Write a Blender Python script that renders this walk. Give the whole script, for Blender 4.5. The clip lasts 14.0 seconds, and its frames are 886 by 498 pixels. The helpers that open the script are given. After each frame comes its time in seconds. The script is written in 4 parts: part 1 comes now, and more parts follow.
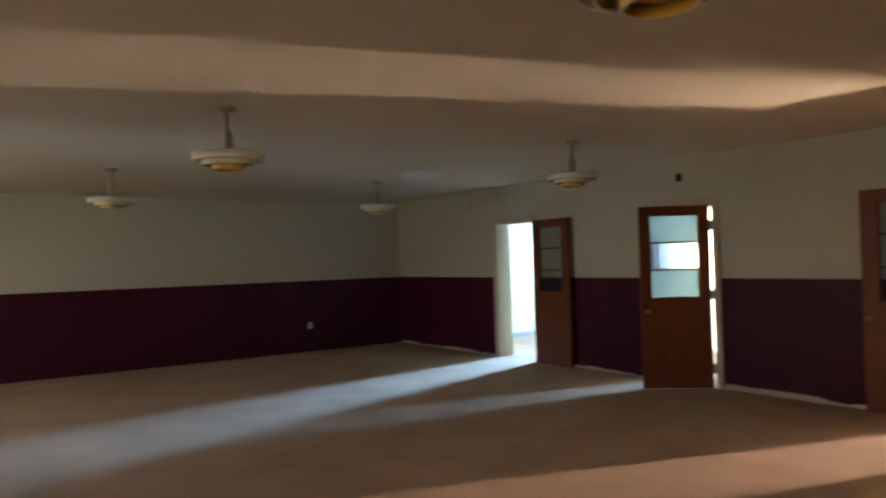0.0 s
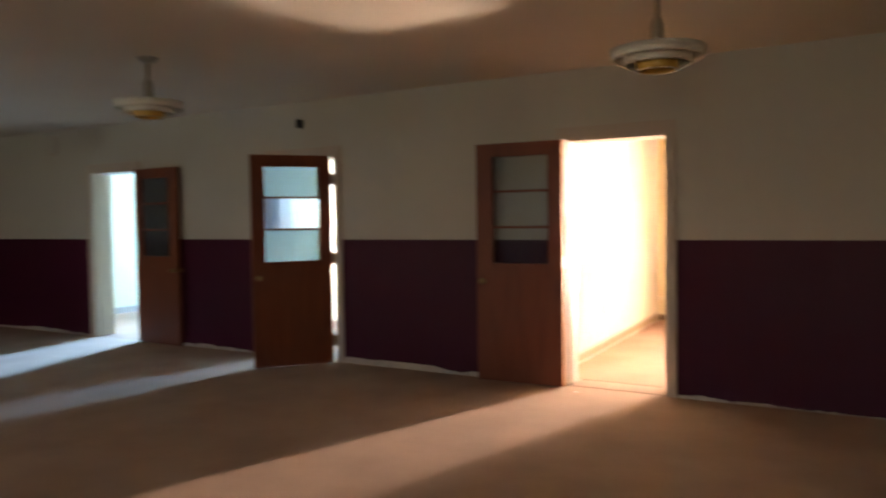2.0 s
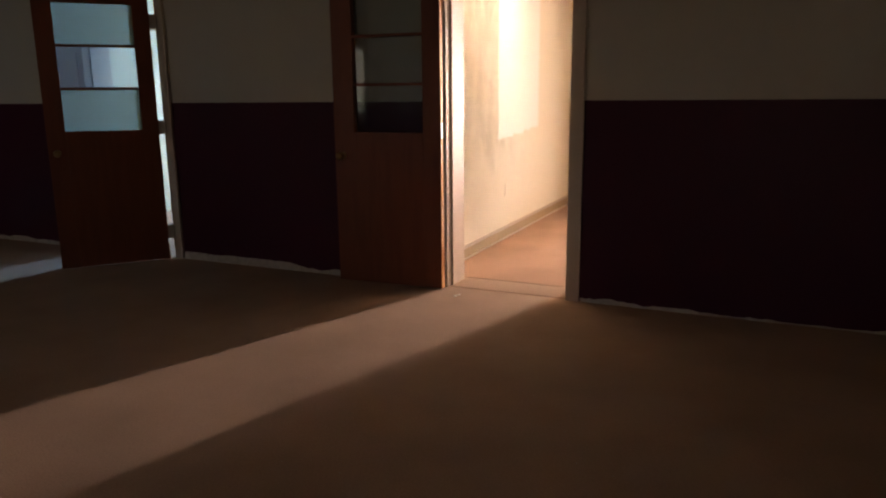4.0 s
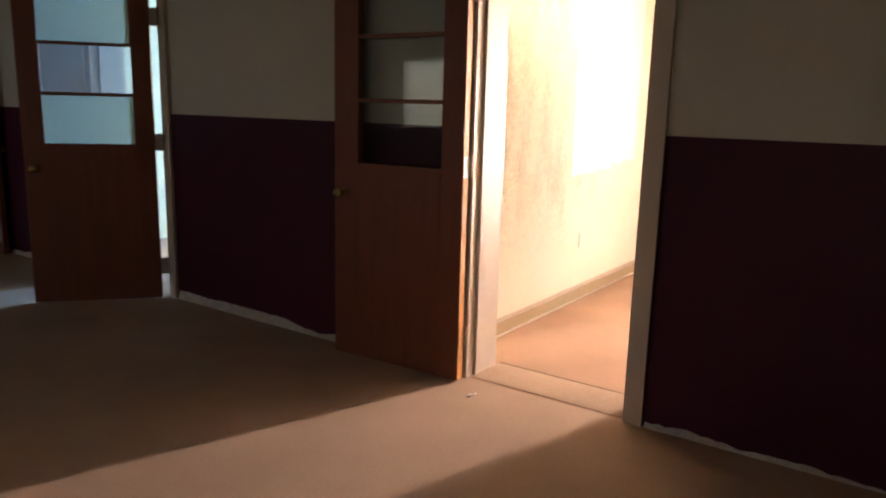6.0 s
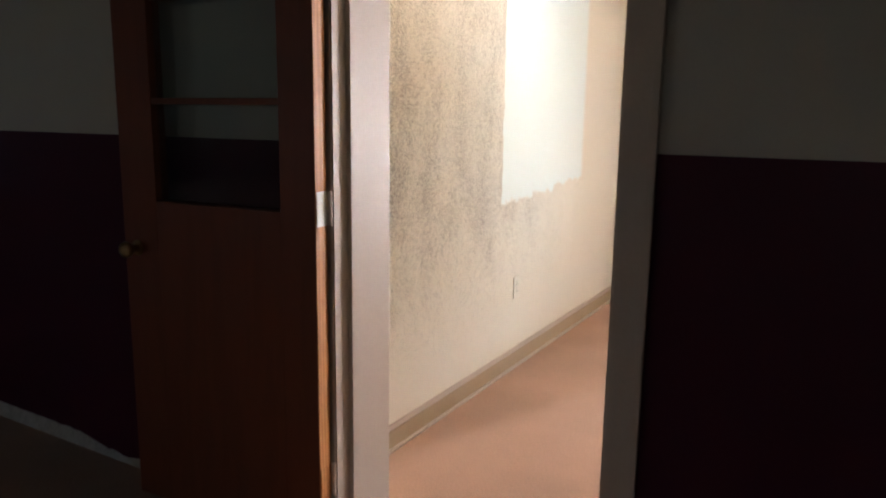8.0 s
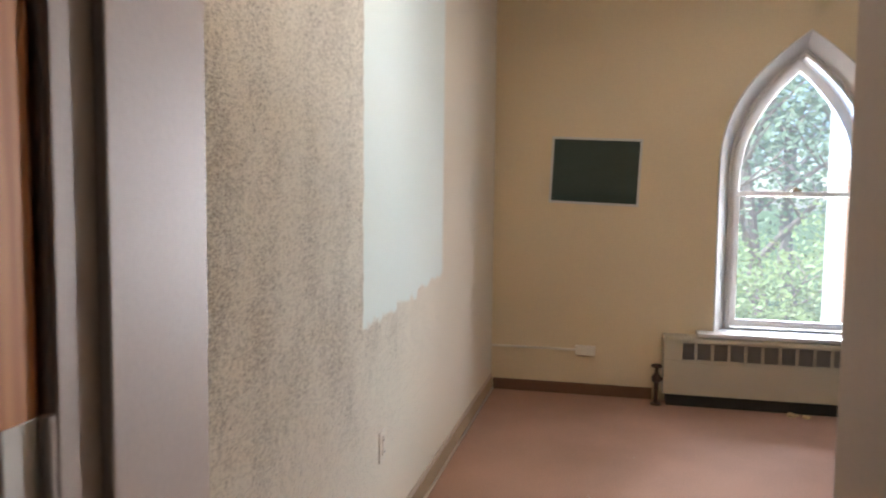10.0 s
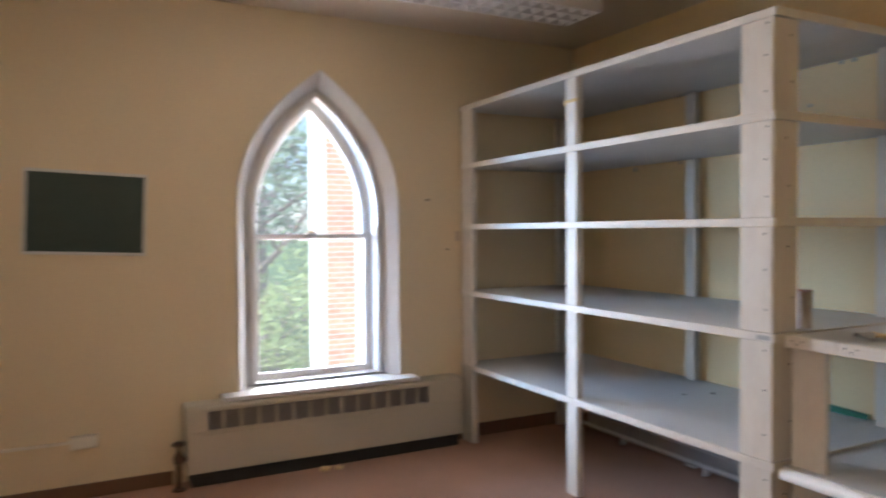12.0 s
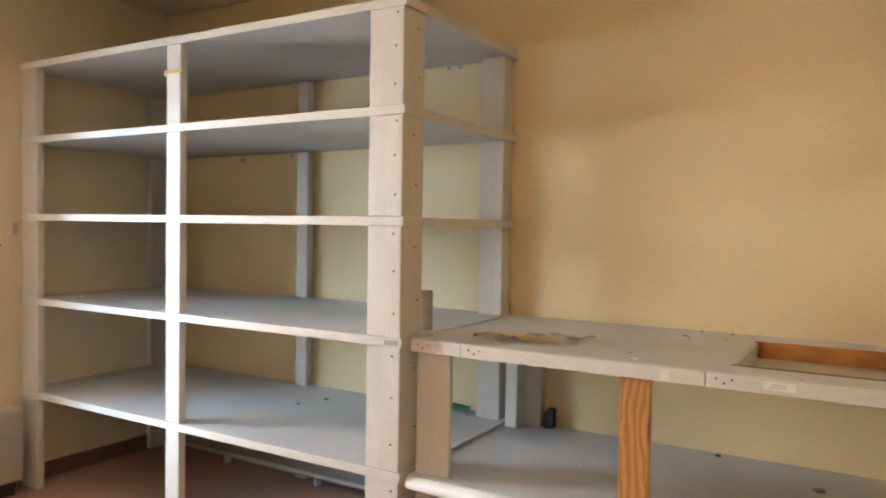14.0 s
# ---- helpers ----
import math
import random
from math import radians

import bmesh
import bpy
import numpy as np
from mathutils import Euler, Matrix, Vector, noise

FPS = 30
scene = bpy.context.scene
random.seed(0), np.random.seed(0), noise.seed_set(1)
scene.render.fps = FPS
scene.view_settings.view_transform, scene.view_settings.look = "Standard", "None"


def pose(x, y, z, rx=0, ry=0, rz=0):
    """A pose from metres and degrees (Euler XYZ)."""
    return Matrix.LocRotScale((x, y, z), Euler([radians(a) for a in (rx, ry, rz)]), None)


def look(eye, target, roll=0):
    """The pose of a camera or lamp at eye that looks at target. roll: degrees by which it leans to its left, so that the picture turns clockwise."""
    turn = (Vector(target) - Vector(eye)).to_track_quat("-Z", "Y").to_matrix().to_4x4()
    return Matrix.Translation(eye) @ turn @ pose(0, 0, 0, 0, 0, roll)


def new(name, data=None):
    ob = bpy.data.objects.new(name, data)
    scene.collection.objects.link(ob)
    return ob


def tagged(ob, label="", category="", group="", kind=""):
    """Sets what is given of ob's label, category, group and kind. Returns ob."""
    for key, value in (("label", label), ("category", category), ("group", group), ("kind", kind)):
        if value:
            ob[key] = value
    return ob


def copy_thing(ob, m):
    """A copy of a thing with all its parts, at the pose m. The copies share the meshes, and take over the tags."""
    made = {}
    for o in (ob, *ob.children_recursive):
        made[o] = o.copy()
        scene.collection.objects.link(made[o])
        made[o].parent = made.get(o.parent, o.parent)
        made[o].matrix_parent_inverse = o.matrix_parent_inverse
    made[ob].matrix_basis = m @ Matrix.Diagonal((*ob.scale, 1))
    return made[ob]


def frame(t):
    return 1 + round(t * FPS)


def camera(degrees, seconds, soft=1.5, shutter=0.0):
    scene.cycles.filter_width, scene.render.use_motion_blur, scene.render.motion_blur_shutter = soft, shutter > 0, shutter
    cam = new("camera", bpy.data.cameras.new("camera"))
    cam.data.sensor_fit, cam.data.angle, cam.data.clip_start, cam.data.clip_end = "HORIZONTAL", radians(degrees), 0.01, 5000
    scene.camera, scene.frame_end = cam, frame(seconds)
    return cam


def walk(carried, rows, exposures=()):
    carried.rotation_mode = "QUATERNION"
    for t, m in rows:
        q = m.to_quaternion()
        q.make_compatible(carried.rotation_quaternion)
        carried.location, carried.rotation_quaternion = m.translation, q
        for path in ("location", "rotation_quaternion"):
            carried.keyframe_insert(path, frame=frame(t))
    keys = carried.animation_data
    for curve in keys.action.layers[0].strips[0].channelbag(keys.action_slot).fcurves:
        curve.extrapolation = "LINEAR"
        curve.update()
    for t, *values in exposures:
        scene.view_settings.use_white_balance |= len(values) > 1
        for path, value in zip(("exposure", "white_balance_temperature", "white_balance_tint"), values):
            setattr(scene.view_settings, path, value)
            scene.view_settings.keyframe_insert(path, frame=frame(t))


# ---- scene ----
cam = camera(63.1, 14.0, soft=2.0, shutter=0.5)
PATH = [
    (0, (-7.296, -1.642, 1.563), (-6.149, -0.004, 1.592), -1.7),
    (0.5, (-6.937, -1.569, 1.493), (-5.622, -0.064, 1.575), 0.0),
    (1, (-6.623, -1.451, 1.476), (-5.229, -0.02, 1.567), -1.3),
    (1.5, (-6.258, -1.345, 1.469), (-4.729, -0.056, 1.49), -0.8),
    (2, (-5.874, -1.206, 1.441), (-4.134, -0.223, 1.36), -0.8),
    (2.5, (-5.465, -1.197, 1.386), (-3.596, -0.494, 1.283), -1.3),
    (3, (-5.047, -1.257, 1.363), (-3.157, -0.615, 1.246), -0.4),
    (3.5, (-4.716, -1.171, 1.319), (-2.872, -0.445, 1.051), -0.1),
    (3.7, (-4.592, -1.125, 1.301), (-2.771, -0.382, 0.938), -0.2),
    (5.8, (-3.079, -0.982, 1.334), (-1.481, 0.153, 0.937), 1.2),
    (6, (-2.939, -0.961, 1.346), (-1.326, 0.156, 0.96), 1.5),
    (6.5, (-2.62, -0.843, 1.33), (-0.992, 0.252, 0.938), 0.9),
    (7, (-2.308, -0.673, 1.344), (-0.647, 0.361, 0.931), -1.2),
    (7.5, (-1.942, -0.584, 1.351), (-0.256, 0.409, 0.936), -1.4),
    (8, (-1.655, -0.411, 1.328), (0.05, 0.572, 0.971), 0.8),
    (8.2, (-1.574, -0.321, 1.322), (0.147, 0.649, 1.01), 0.3),
    (10.3, (-0.526, 0.399, 1.358), (1.436, 0.763, 1.215), 0.3),
    (10.5, (-0.461, 0.418, 1.366), (1.509, 0.735, 1.219), -0.1),
    (11, (-0.29, 0.475, 1.38), (1.703, 0.564, 1.244), -0.2),
    (11.5, (-0.105, 0.581, 1.426), (1.845, 0.144, 1.326), 0.2),
    (12, (0.044, 0.534, 1.425), (1.818, -0.388, 1.374), -0.4),
    (12.5, (0.194, 0.396, 1.417), (1.797, -0.799, 1.362), -0.8),
    (13, (0.293, 0.31, 1.436), (1.707, -1.103, 1.373), -0.4),
    (13.5, (0.382, 0.297, 1.438), (1.572, -1.308, 1.371), 0.4),
    (14, (0.438, 0.338, 1.431), (1.453, -1.385, 1.37), 0.9),
]
EXPOSURES = [(0.0, 4.45, 8800, 18), (0.5, 4.2, 8800, 20), (1.0, 4.15, 8700, 20), (2.0, 4.35, 8300, 22), (2.5, 3.75, 8200, 22), (3.0, 2.95, 7900, 22), (3.7, 2.75, 8100, 25), (5.8, 3.6, 7800, 22), (6.1, 3.5, 7500, 19), (6.5, 3.2, 5900, 4), (7.0, 2.9, 5400, 5), (7.5, 2.75, 5600, 8),
             (8.2, 2.55, 6000, 11), (10.3, 1.88, 5400, 10), (11.0, 1.78, 5100, 10), (12.0, 1.75, 5700, 13), (13.0, 1.95, 6100, 12), (14.0, 2.35, 6300, 10)]
walk(cam, [(t, look(eye, target, roll)) for t, eye, target, roll in PATH], EXPOSURES)

# ---- light ----
SUN_ELEV, SUN_AZ = radians(48), radians(94)      # azimuth counted from +x towards +y
world = bpy.data.worlds.new("sky")
scene.world = world
world.use_nodes = True
wn = world.node_tree
sky = wn.nodes.new("ShaderNodeTexSky")
sky.sky_type = "NISHITA"
sky.sun_disc = False
sky.sun_elevation = SUN_ELEV
sky.sun_rotation = radians(90) - SUN_AZ
wn.links.new(sky.outputs[0], wn.nodes["Background"].inputs[0])
wn.nodes["Background"].inputs[1].default_value = 0.075
sun = new("sun", bpy.data.lights.new("sun", "SUN"))
sun.data.energy, sun.data.angle, sun.data.color = 2.2, radians(0.5), (1.0, 0.95, 0.87)
to_sun = Vector((math.cos(SUN_ELEV) * math.cos(SUN_AZ), math.cos(SUN_ELEV) * math.sin(SUN_AZ), math.sin(SUN_ELEV)))
sun.matrix_world = look(to_sun * 30, (0, 0, 0))


def stand_in_lamp(eye, target, wide, high, watts, colour):
    """An added area lamp standing in for daylight by a window: sky from the side and above, sunlit ground from below.
    """
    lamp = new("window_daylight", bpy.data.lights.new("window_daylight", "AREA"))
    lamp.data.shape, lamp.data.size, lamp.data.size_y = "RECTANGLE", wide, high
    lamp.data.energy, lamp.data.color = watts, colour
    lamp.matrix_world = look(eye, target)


BLUE, WARM_FILL = (0.19, 0.50, 1.0), (1.0, 0.89, 0.78)
stand_in_lamp((4.62, 3.10, 1.70), (0, 3.40, 1.2), 0.72, 0.9, 50, BLUE)
stand_in_lamp((4.62, 7.80, 1.70), (0, 7.60, 1.2), 0.72, 0.9, 45, BLUE)
stand_in_lamp((8.00, 8.62, 2.20), (4.35, 7.80, 1.6), 1.0, 1.6, 430, BLUE)
# unseen west side of the hall: the southern lamp is plain added fill
stand_in_lamp((-10.42, -1.5, 1.6), (0, -1.5, 1.6), 1.5, 1.3, 1.8, (1.0, 0.95, 0.90))
stand_in_lamp((-10.42, 7.0, 1.6), (0, 7.0, 1.6), 1.5, 1.35, 1.9, (0.88, 1.0, 0.98))
# the small room: added lamps kept out of sight, for sky over the trees, sky along the wall on both sides, sunlit paving
# below
stand_in_lamp((8.2, -2.05, 3.35), (4.5, -0.86, 1.9), 1.7, 0.8, 75, (0.95, 0.96, 1.0))
stand_in_lamp((7.4, 1.70, 1.9), (4.4, -0.86, 1.35), 1.4, 2.2, 115, (0.52, 0.76, 1.0))
stand_in_lamp((7.4, 0.28, 1.6), (4.4, -0.86, 1.35), 0.55, 2.2, 88, (0.90, 0.95, 1.0))
stand_in_lamp((5.5, -2.15, 1.6), (4.5, -0.86, 1.35), 0.8, 2.2, 26, (1.0, 0.90, 0.80))
stand_in_lamp((8.0, -2.05, -0.80), (4.5, -0.86, 0.9), 1.7, 0.9, 620, WARM_FILL)
stand_in_lamp((8.0, -3.25, 1.1), (4.35, -1.0, 1.35), 1.1, 2.4, 95, (0.94, 1.0, 0.94))
# added strip lamp before the stone pier across the yard, for the sun its face throws back through the window
stand_in_lamp((9.985, -2.675, 1.0), (4.35, -0.86, 1.0), 0.15, 5.6, 430, (1.0, 0.92, 0.86))


# ---- materials ----
def material(name, base, rough=0.6, other=None, scale=3.0, fine=60.0, bump=0.15, metal=0.0, gloss=0.5, amount=0.6, stretch=(1, 1, 1), depth=0.004):
    """A painted or natural surface: a wide and a fine variation of its colour, and relief from the fine one."""
    m = bpy.data.materials.new(name)
    m.use_nodes = True
    n, l = m.node_tree.nodes, m.node_tree.links
    b = n["Principled BSDF"]
    b.inputs["Roughness"].default_value, b.inputs["Metallic"].default_value = rough, metal
    b.inputs["Specular IOR Level"].default_value = gloss
    other = other or tuple(c * 0.75 for c in base)
    co, mp = n.new("ShaderNodeTexCoord"), n.new("ShaderNodeMapping")
    mp.inputs["Scale"].default_value = stretch
    l.new(co.outputs["Object"], mp.inputs[0])
    wide, tiny = n.new("ShaderNodeTexNoise"), n.new("ShaderNodeTexNoise")
    wide.inputs["Scale"].default_value, wide.inputs["Detail"].default_value = scale, 5
    tiny.inputs["Scale"].default_value, tiny.inputs["Detail"].default_value = fine, 3
    for t in (wide, tiny):
        l.new(mp.outputs[0], t.inputs["Vector"])
    ramp = n.new("ShaderNodeMapRange")
    ramp.inputs[1].default_value, ramp.inputs[2].default_value = 0.35, 0.7
    ramp.inputs[4].default_value = amount
    add = n.new("ShaderNodeMath")
    add.operation = "MULTIPLY_ADD"
    add.inputs[1].default_value = 0.5
    l.new(wide.outputs[0], ramp.inputs[0])
    half = n.new("ShaderNodeMath")
    half.operation = "MULTIPLY_ADD"
    half.inputs[1].default_value, half.inputs[2].default_value = amount, -amount * 0.5
    l.new(tiny.outputs[0], half.inputs[0])
    l.new(ramp.outputs[0], add.inputs[0])
    l.new(half.outputs[0], add.inputs[2])
    add.use_clamp = True
    mix = n.new("ShaderNodeMix")
    mix.data_type = "RGBA"
    mix.inputs["A"].default_value, mix.inputs["B"].default_value = (*base, 1), (*other, 1)
    l.new(add.outputs[0], mix.inputs["Factor"])
    l.new(mix.outputs["Result"], b.inputs["Base Color"])
    if bump:
        bp = n.new("ShaderNodeBump")
        bp.inputs["Strength"].default_value, bp.inputs["Distance"].default_value = bump, depth
        l.new(tiny.outputs[0], bp.inputs["Height"])
        l.new(bp.outputs[0], b.inputs["Normal"])
    return m


def wood_material(name, base, other, rough, grain=(6, 6, 0.6), rings=3.0, bump=0.1, strength=1.0):
    m = material(name, base, rough, other, 2.0, 40, bump, amount=0.35)
    n, l = m.node_tree.nodes, m.node_tree.links
    co, mp, wave = n.new("ShaderNodeTexCoord"), n.new("ShaderNodeMapping"), n.new("ShaderNodeTexWave")
    mp.inputs["Scale"].default_value = grain
    wave.inputs["Scale"].default_value, wave.inputs["Distortion"].default_value = rings, 9
    wave.inputs["Detail"].default_value, wave.inputs["Detail Scale"].default_value = 3, 0.8
    l.new(co.outputs["Object"], mp.inputs[0])
    l.new(mp.outputs[0], wave.inputs["Vector"])
    first = [k for k in n if k.bl_idname == "ShaderNodeMix"][0]
    two = n.new("ShaderNodeMix")
    two.data_type = "RGBA"
    two.inputs["B"].default_value = (*other, 1)
    much = n.new("ShaderNodeMath")
    much.operation = "MULTIPLY"
    much.inputs[1].default_value = strength
    l.new(wave.outputs[0], much.inputs[0])
    l.new(much.outputs[0], two.inputs["Factor"])
    l.new(first.outputs["Result"], two.inputs["A"])
    l.new(two.outputs["Result"], n["Principled BSDF"].inputs["Base Color"])
    return m


def glass_material(name, tint=(1, 1, 1), haze=0.0, dusty=(0.8, 0.85, 0.9)):
    """A thin pane: clear, with a little gloss that grows at grazing sight, and pale scatter for dust, frosting and
    window haze.
    """
    m = bpy.data.materials.new(name)
    m.use_nodes = True
    n, l = m.node_tree.nodes, m.node_tree.links
    n.remove(n["Principled BSDF"])
    clear, shine, mix, fr = n.new("ShaderNodeBsdfTransparent"), n.new("ShaderNodeBsdfGlossy"), n.new("ShaderNodeMixShader"), n.new("ShaderNodeFresnel")
    clear.inputs[0].default_value = (*tint, 1)
    shine.inputs["Roughness"].default_value = 0.03
    fr.inputs["IOR"].default_value = 1.25
    l.new(fr.outputs[0], mix.inputs[0])
    l.new(clear.outputs[0], mix.inputs[1])
    l.new(shine.outputs[0], mix.inputs[2])
    last = mix
    if haze:
        dust, mix2 = n.new("ShaderNodeBsdfTranslucent"), n.new("ShaderNodeMixShader")
        dust.inputs[0].default_value = (*dusty, 1)
        mix2.inputs[0].default_value = haze
        l.new(mix.outputs[0], mix2.inputs[1])
        l.new(dust.outputs[0], mix2.inputs[2])
        last = mix2
    l.new(last.outputs[0], n["Material Output"].inputs[0])
    return m


def mould_material(name):
    """Cream wall paint, flaking and speckled with grey-brown mould; a smooth white plaster patch in it."""
    m = material(name, (0.78, 0.72, 0.61), 0.8, (0.70, 0.64, 0.54), 1.5, 90, 0.25, amount=0.6)
    n, l = m.node_tree.nodes, m.node_tree.links
    paint = [k for k in n if k.bl_idname == "ShaderNodeMix"][0]
    co, sep = n.new("ShaderNodeTexCoord"), n.new("ShaderNodeSeparateXYZ")
    l.new(co.outputs["Object"], sep.inputs[0])

    def math_node(op, a, b=None, c=None, clamp=False):
        k = n.new("ShaderNodeMath")
        k.operation, k.use_clamp = op, clamp
        for i, v in enumerate((a, b, c)):
            if v is None:
                continue
            if isinstance(v, (int, float)):
                k.inputs[i].default_value = v
            else:
                l.new(v, k.inputs[i])
        return k.outputs[0]

    def noise_node(scale, detail=4.0, stretch=(1, 1, 1), rough=0.6):
        mp, t = n.new("ShaderNodeMapping"), n.new("ShaderNodeTexNoise")
        mp.inputs["Scale"].default_value = stretch
        t.inputs["Scale"].default_value, t.inputs["Detail"].default_value, t.inputs["Roughness"].default_value = scale, detail, rough
        l.new(co.outputs["Object"], mp.inputs[0])
        l.new(mp.outputs[0], t.inputs["Vector"])
        return t.outputs[0]

    def band(v, lo, hi):
        k = n.new("ShaderNodeMapRange")
        k.interpolation_type = "SMOOTHSTEP"
        l.new(v, k.inputs[0])
        k.inputs[1].default_value, k.inputs[2].default_value = lo, hi
        return k.outputs[0]

    x, z = sep.outputs[0], sep.outputs[2]
    ragged = math_node("MULTIPLY_ADD", noise_node(9, 5), 0.16, -0.08)
    xr, zr = math_node("ADD", x, ragged), math_node("ADD", z, ragged)
    # the patch: between two upright edges, its foot rising away from the door
    foot = math_node("MULTIPLY_ADD", x, 0.06, 0.80)
    inside = math_node("MULTIPLY", band(math_node("MULTIPLY_ADD", ragged, 0.35, x), 1.585, 1.60), band(math_node("MULTIPLY_ADD", x, -1.0, 0.0), -2.80, -2.72))
    inside = math_node("MULTIPLY", inside, band(math_node("SUBTRACT", zr, foot), -0.01, 0.02))
    # mould: dense near the door, thinning to the floor and towards the window
    zone = math_node("MULTIPLY", band(math_node("MULTIPLY", xr, -1.0), -3.1, -1.5), band(zr, 0.1, 0.95))
    blot = noise_node(2.6, 6, (1, 1, 0.6), 0.65)
    speck = math_node("ADD", math_node("MULTIPLY", noise_node(330, 2, (1, 1, 0.75), 0.6), 0.62), math_node("MULTIPLY", noise_node(120, 4, (1, 1, 0.8), 0.75), 0.38))
    dens = math_node("MULTIPLY", zone, math_node("MULTIPLY_ADD", band(noise_node(5.5, 5, (1, 1, 0.45), 0.7), 0.42, 0.66), 0.35, math_node("MULTIPLY_ADD", band(blot, 0.2, 0.66), 0.3, 0.35)))
    cut = math_node("MULTIPLY_ADD", dens, -0.13, 0.602)
    dark = band(math_node("SUBTRACT", speck, cut), 0.0, 0.03)
    dark = math_node("MULTIPLY", dark, band(dens, 0.0, 0.15))
    dirt = math_node("MULTIPLY", math_node("MULTIPLY", dens, 0.05), 1.0)
    dark = math_node("MAXIMUM", math_node("MULTIPLY", dark, 0.88), dirt, clamp=True)
    dark = math_node("MULTIPLY", dark, math_node("SUBTRACT", 1.0, inside))

    def over(a, colour, f):
        k = n.new("ShaderNodeMix")
        k.data_type = "RGBA"
        l.new(a, k.inputs["A"])
        k.inputs["B"].default_value = (*colour, 1)
        l.new(f, k.inputs["Factor"])
        return k.outputs["Result"]

    colour = over(paint.outputs["Result"], (0.27, 0.23, 0.18), dark)
    colour = over(colour, (0.76, 0.82, 0.79), inside)
    b = n["Principled BSDF"]
    l.new(colour, b.inputs["Base Color"])
    bp = n.new("ShaderNodeBump")
    bp.inputs["Strength"].default_value, bp.inputs["Distance"].default_value = 0.8, 0.004
    l.new(math_node("ADD", math_node("MULTIPLY", speck, math_node("SUBTRACT", 1.0, inside)), math_node("MULTIPLY", inside, 0.6)), bp.inputs["Height"])
    l.new(bp.outputs[0], b.inputs["Normal"])
    return m


def brick_material(name):
    m = material(name, (0.42, 0.20, 0.12), 0.85, (0.30, 0.13, 0.08), 2, 50, 0.3)
    n, l = m.node_tree.nodes, m.node_tree.links
    co, apart, flat, br = n.new("ShaderNodeTexCoord"), n.new("ShaderNodeSeparateXYZ"), n.new("ShaderNodeCombineXYZ"), n.new("ShaderNodeTexBrick")
    l.new(co.outputs["Object"], apart.inputs[0])
    l.new(apart.outputs[1], flat.inputs[0])
    l.new(apart.outputs[2], flat.inputs[1])
    l.new(flat.outputs[0], br.inputs["Vector"])
    br.inputs["Color1"].default_value, br.inputs["Color2"].default_value = (0.60, 0.33, 0.21, 1), (0.46, 0.23, 0.15, 1)
    br.inputs["Mortar"].default_value = (0.55, 0.50, 0.44, 1)
    br.inputs["Scale"].default_value, br.inputs["Brick Width"].default_value, br.inputs["Row Height"].default_value = 1.0, 0.22, 0.075
    br.inputs["Mortar Size"].default_value = 0.008
    l.new(br.outputs["Color"], n["Principled BSDF"].inputs["Base Color"])
    return m


CARPET = material("brown_carpet", (0.50, 0.35, 0.265), 0.95, (0.31, 0.215, 0.165), 1.7, 110, 0.35, gloss=0.1, amount=0.95, depth=0.005)
CARPET_ROOM = material("reddish_brown_carpet", (0.46, 0.29, 0.215), 0.95, (0.285, 0.185, 0.14), 1.7, 110, 0.35, gloss=0.1, amount=0.9, depth=0.005)
SEAM = material("dark_carpet_seam", (0.30, 0.21, 0.16), 0.95, (0.19, 0.13, 0.10), 14, 90, 0.3, gloss=0.1, amount=0.9)
HALL_WALL = material("grey_beige_paint", (0.52, 0.485, 0.415), 0.75, (0.44, 0.405, 0.345), 1.2, 120, 0.15, amount=0.6)
DADO = material("maroon_gloss_paint", (0.062, 0.009, 0.023), 0.45, (0.043, 0.006, 0.016), 1.0, 70, 0.12, gloss=0.15, amount=0.7)
CEILING = material("stippled_ceiling_paint", (0.66, 0.57, 0.465), 0.9, (0.55, 0.47, 0.38), 0.8, 160, 0.4, amount=0.6)
CREAM = material("cream_yellow_paint", (0.80, 0.61, 0.33), 0.6, (0.71, 0.53, 0.27), 0.9, 50, 0.5, amount=0.7, depth=0.006)
WINDOW_WALL = material("cream_beige_paint", (0.71, 0.60, 0.41), 0.65, (0.62, 0.51, 0.34), 0.9, 60, 0.2, amount=0.6)
MOULD = mould_material("mouldy_cream_paint")
PLASTER = material("bare_plaster", (0.52, 0.48, 0.42), 0.9, (0.22, 0.19, 0.16), 20, 90, 0.5, amount=0.9)
TRIM = material("off_white_trim_paint", (0.52, 0.425, 0.345), 0.5, (0.43, 0.35, 0.285), 3, 90, 0.12)
WHITE = material("white_window_paint", (0.69, 0.67, 0.655), 0.45, (0.58, 0.555, 0.53), 4, 80, 0.12, amount=0.6)
SHELF = material("grey_white_shelf_paint", (0.64, 0.645, 0.66), 0.5, (0.54, 0.54, 0.535), 3.5, 45, 0.15, amount=0.7)
POST = material("worn_white_timber_paint", (0.69, 0.65, 0.59), 0.55, (0.56, 0.50, 0.44), 5, 40, 0.2, stretch=(3, 3, 0.5), amount=0.8)
RAIL = material("worn_white_rail_paint", (0.71, 0.67, 0.61), 0.55, (0.58, 0.52, 0.45), 5, 40, 0.2, stretch=(0.5, 3, 3), amount=0.8)
DOOR_WOOD = wood_material("red_brown_stained_wood", (0.18, 0.050, 0.022), (0.12, 0.032, 0.014), 0.42, strength=0.35)
DOOR_WOOD.node_tree.nodes["Principled BSDF"].inputs["Specular IOR Level"].default_value = 0.25
RAW_WOOD = wood_material("bare_pine", (0.62, 0.31, 0.09), (0.40, 0.155, 0.035), 0.5, (13, 13, 5.5), 1.0, strength=0.95)
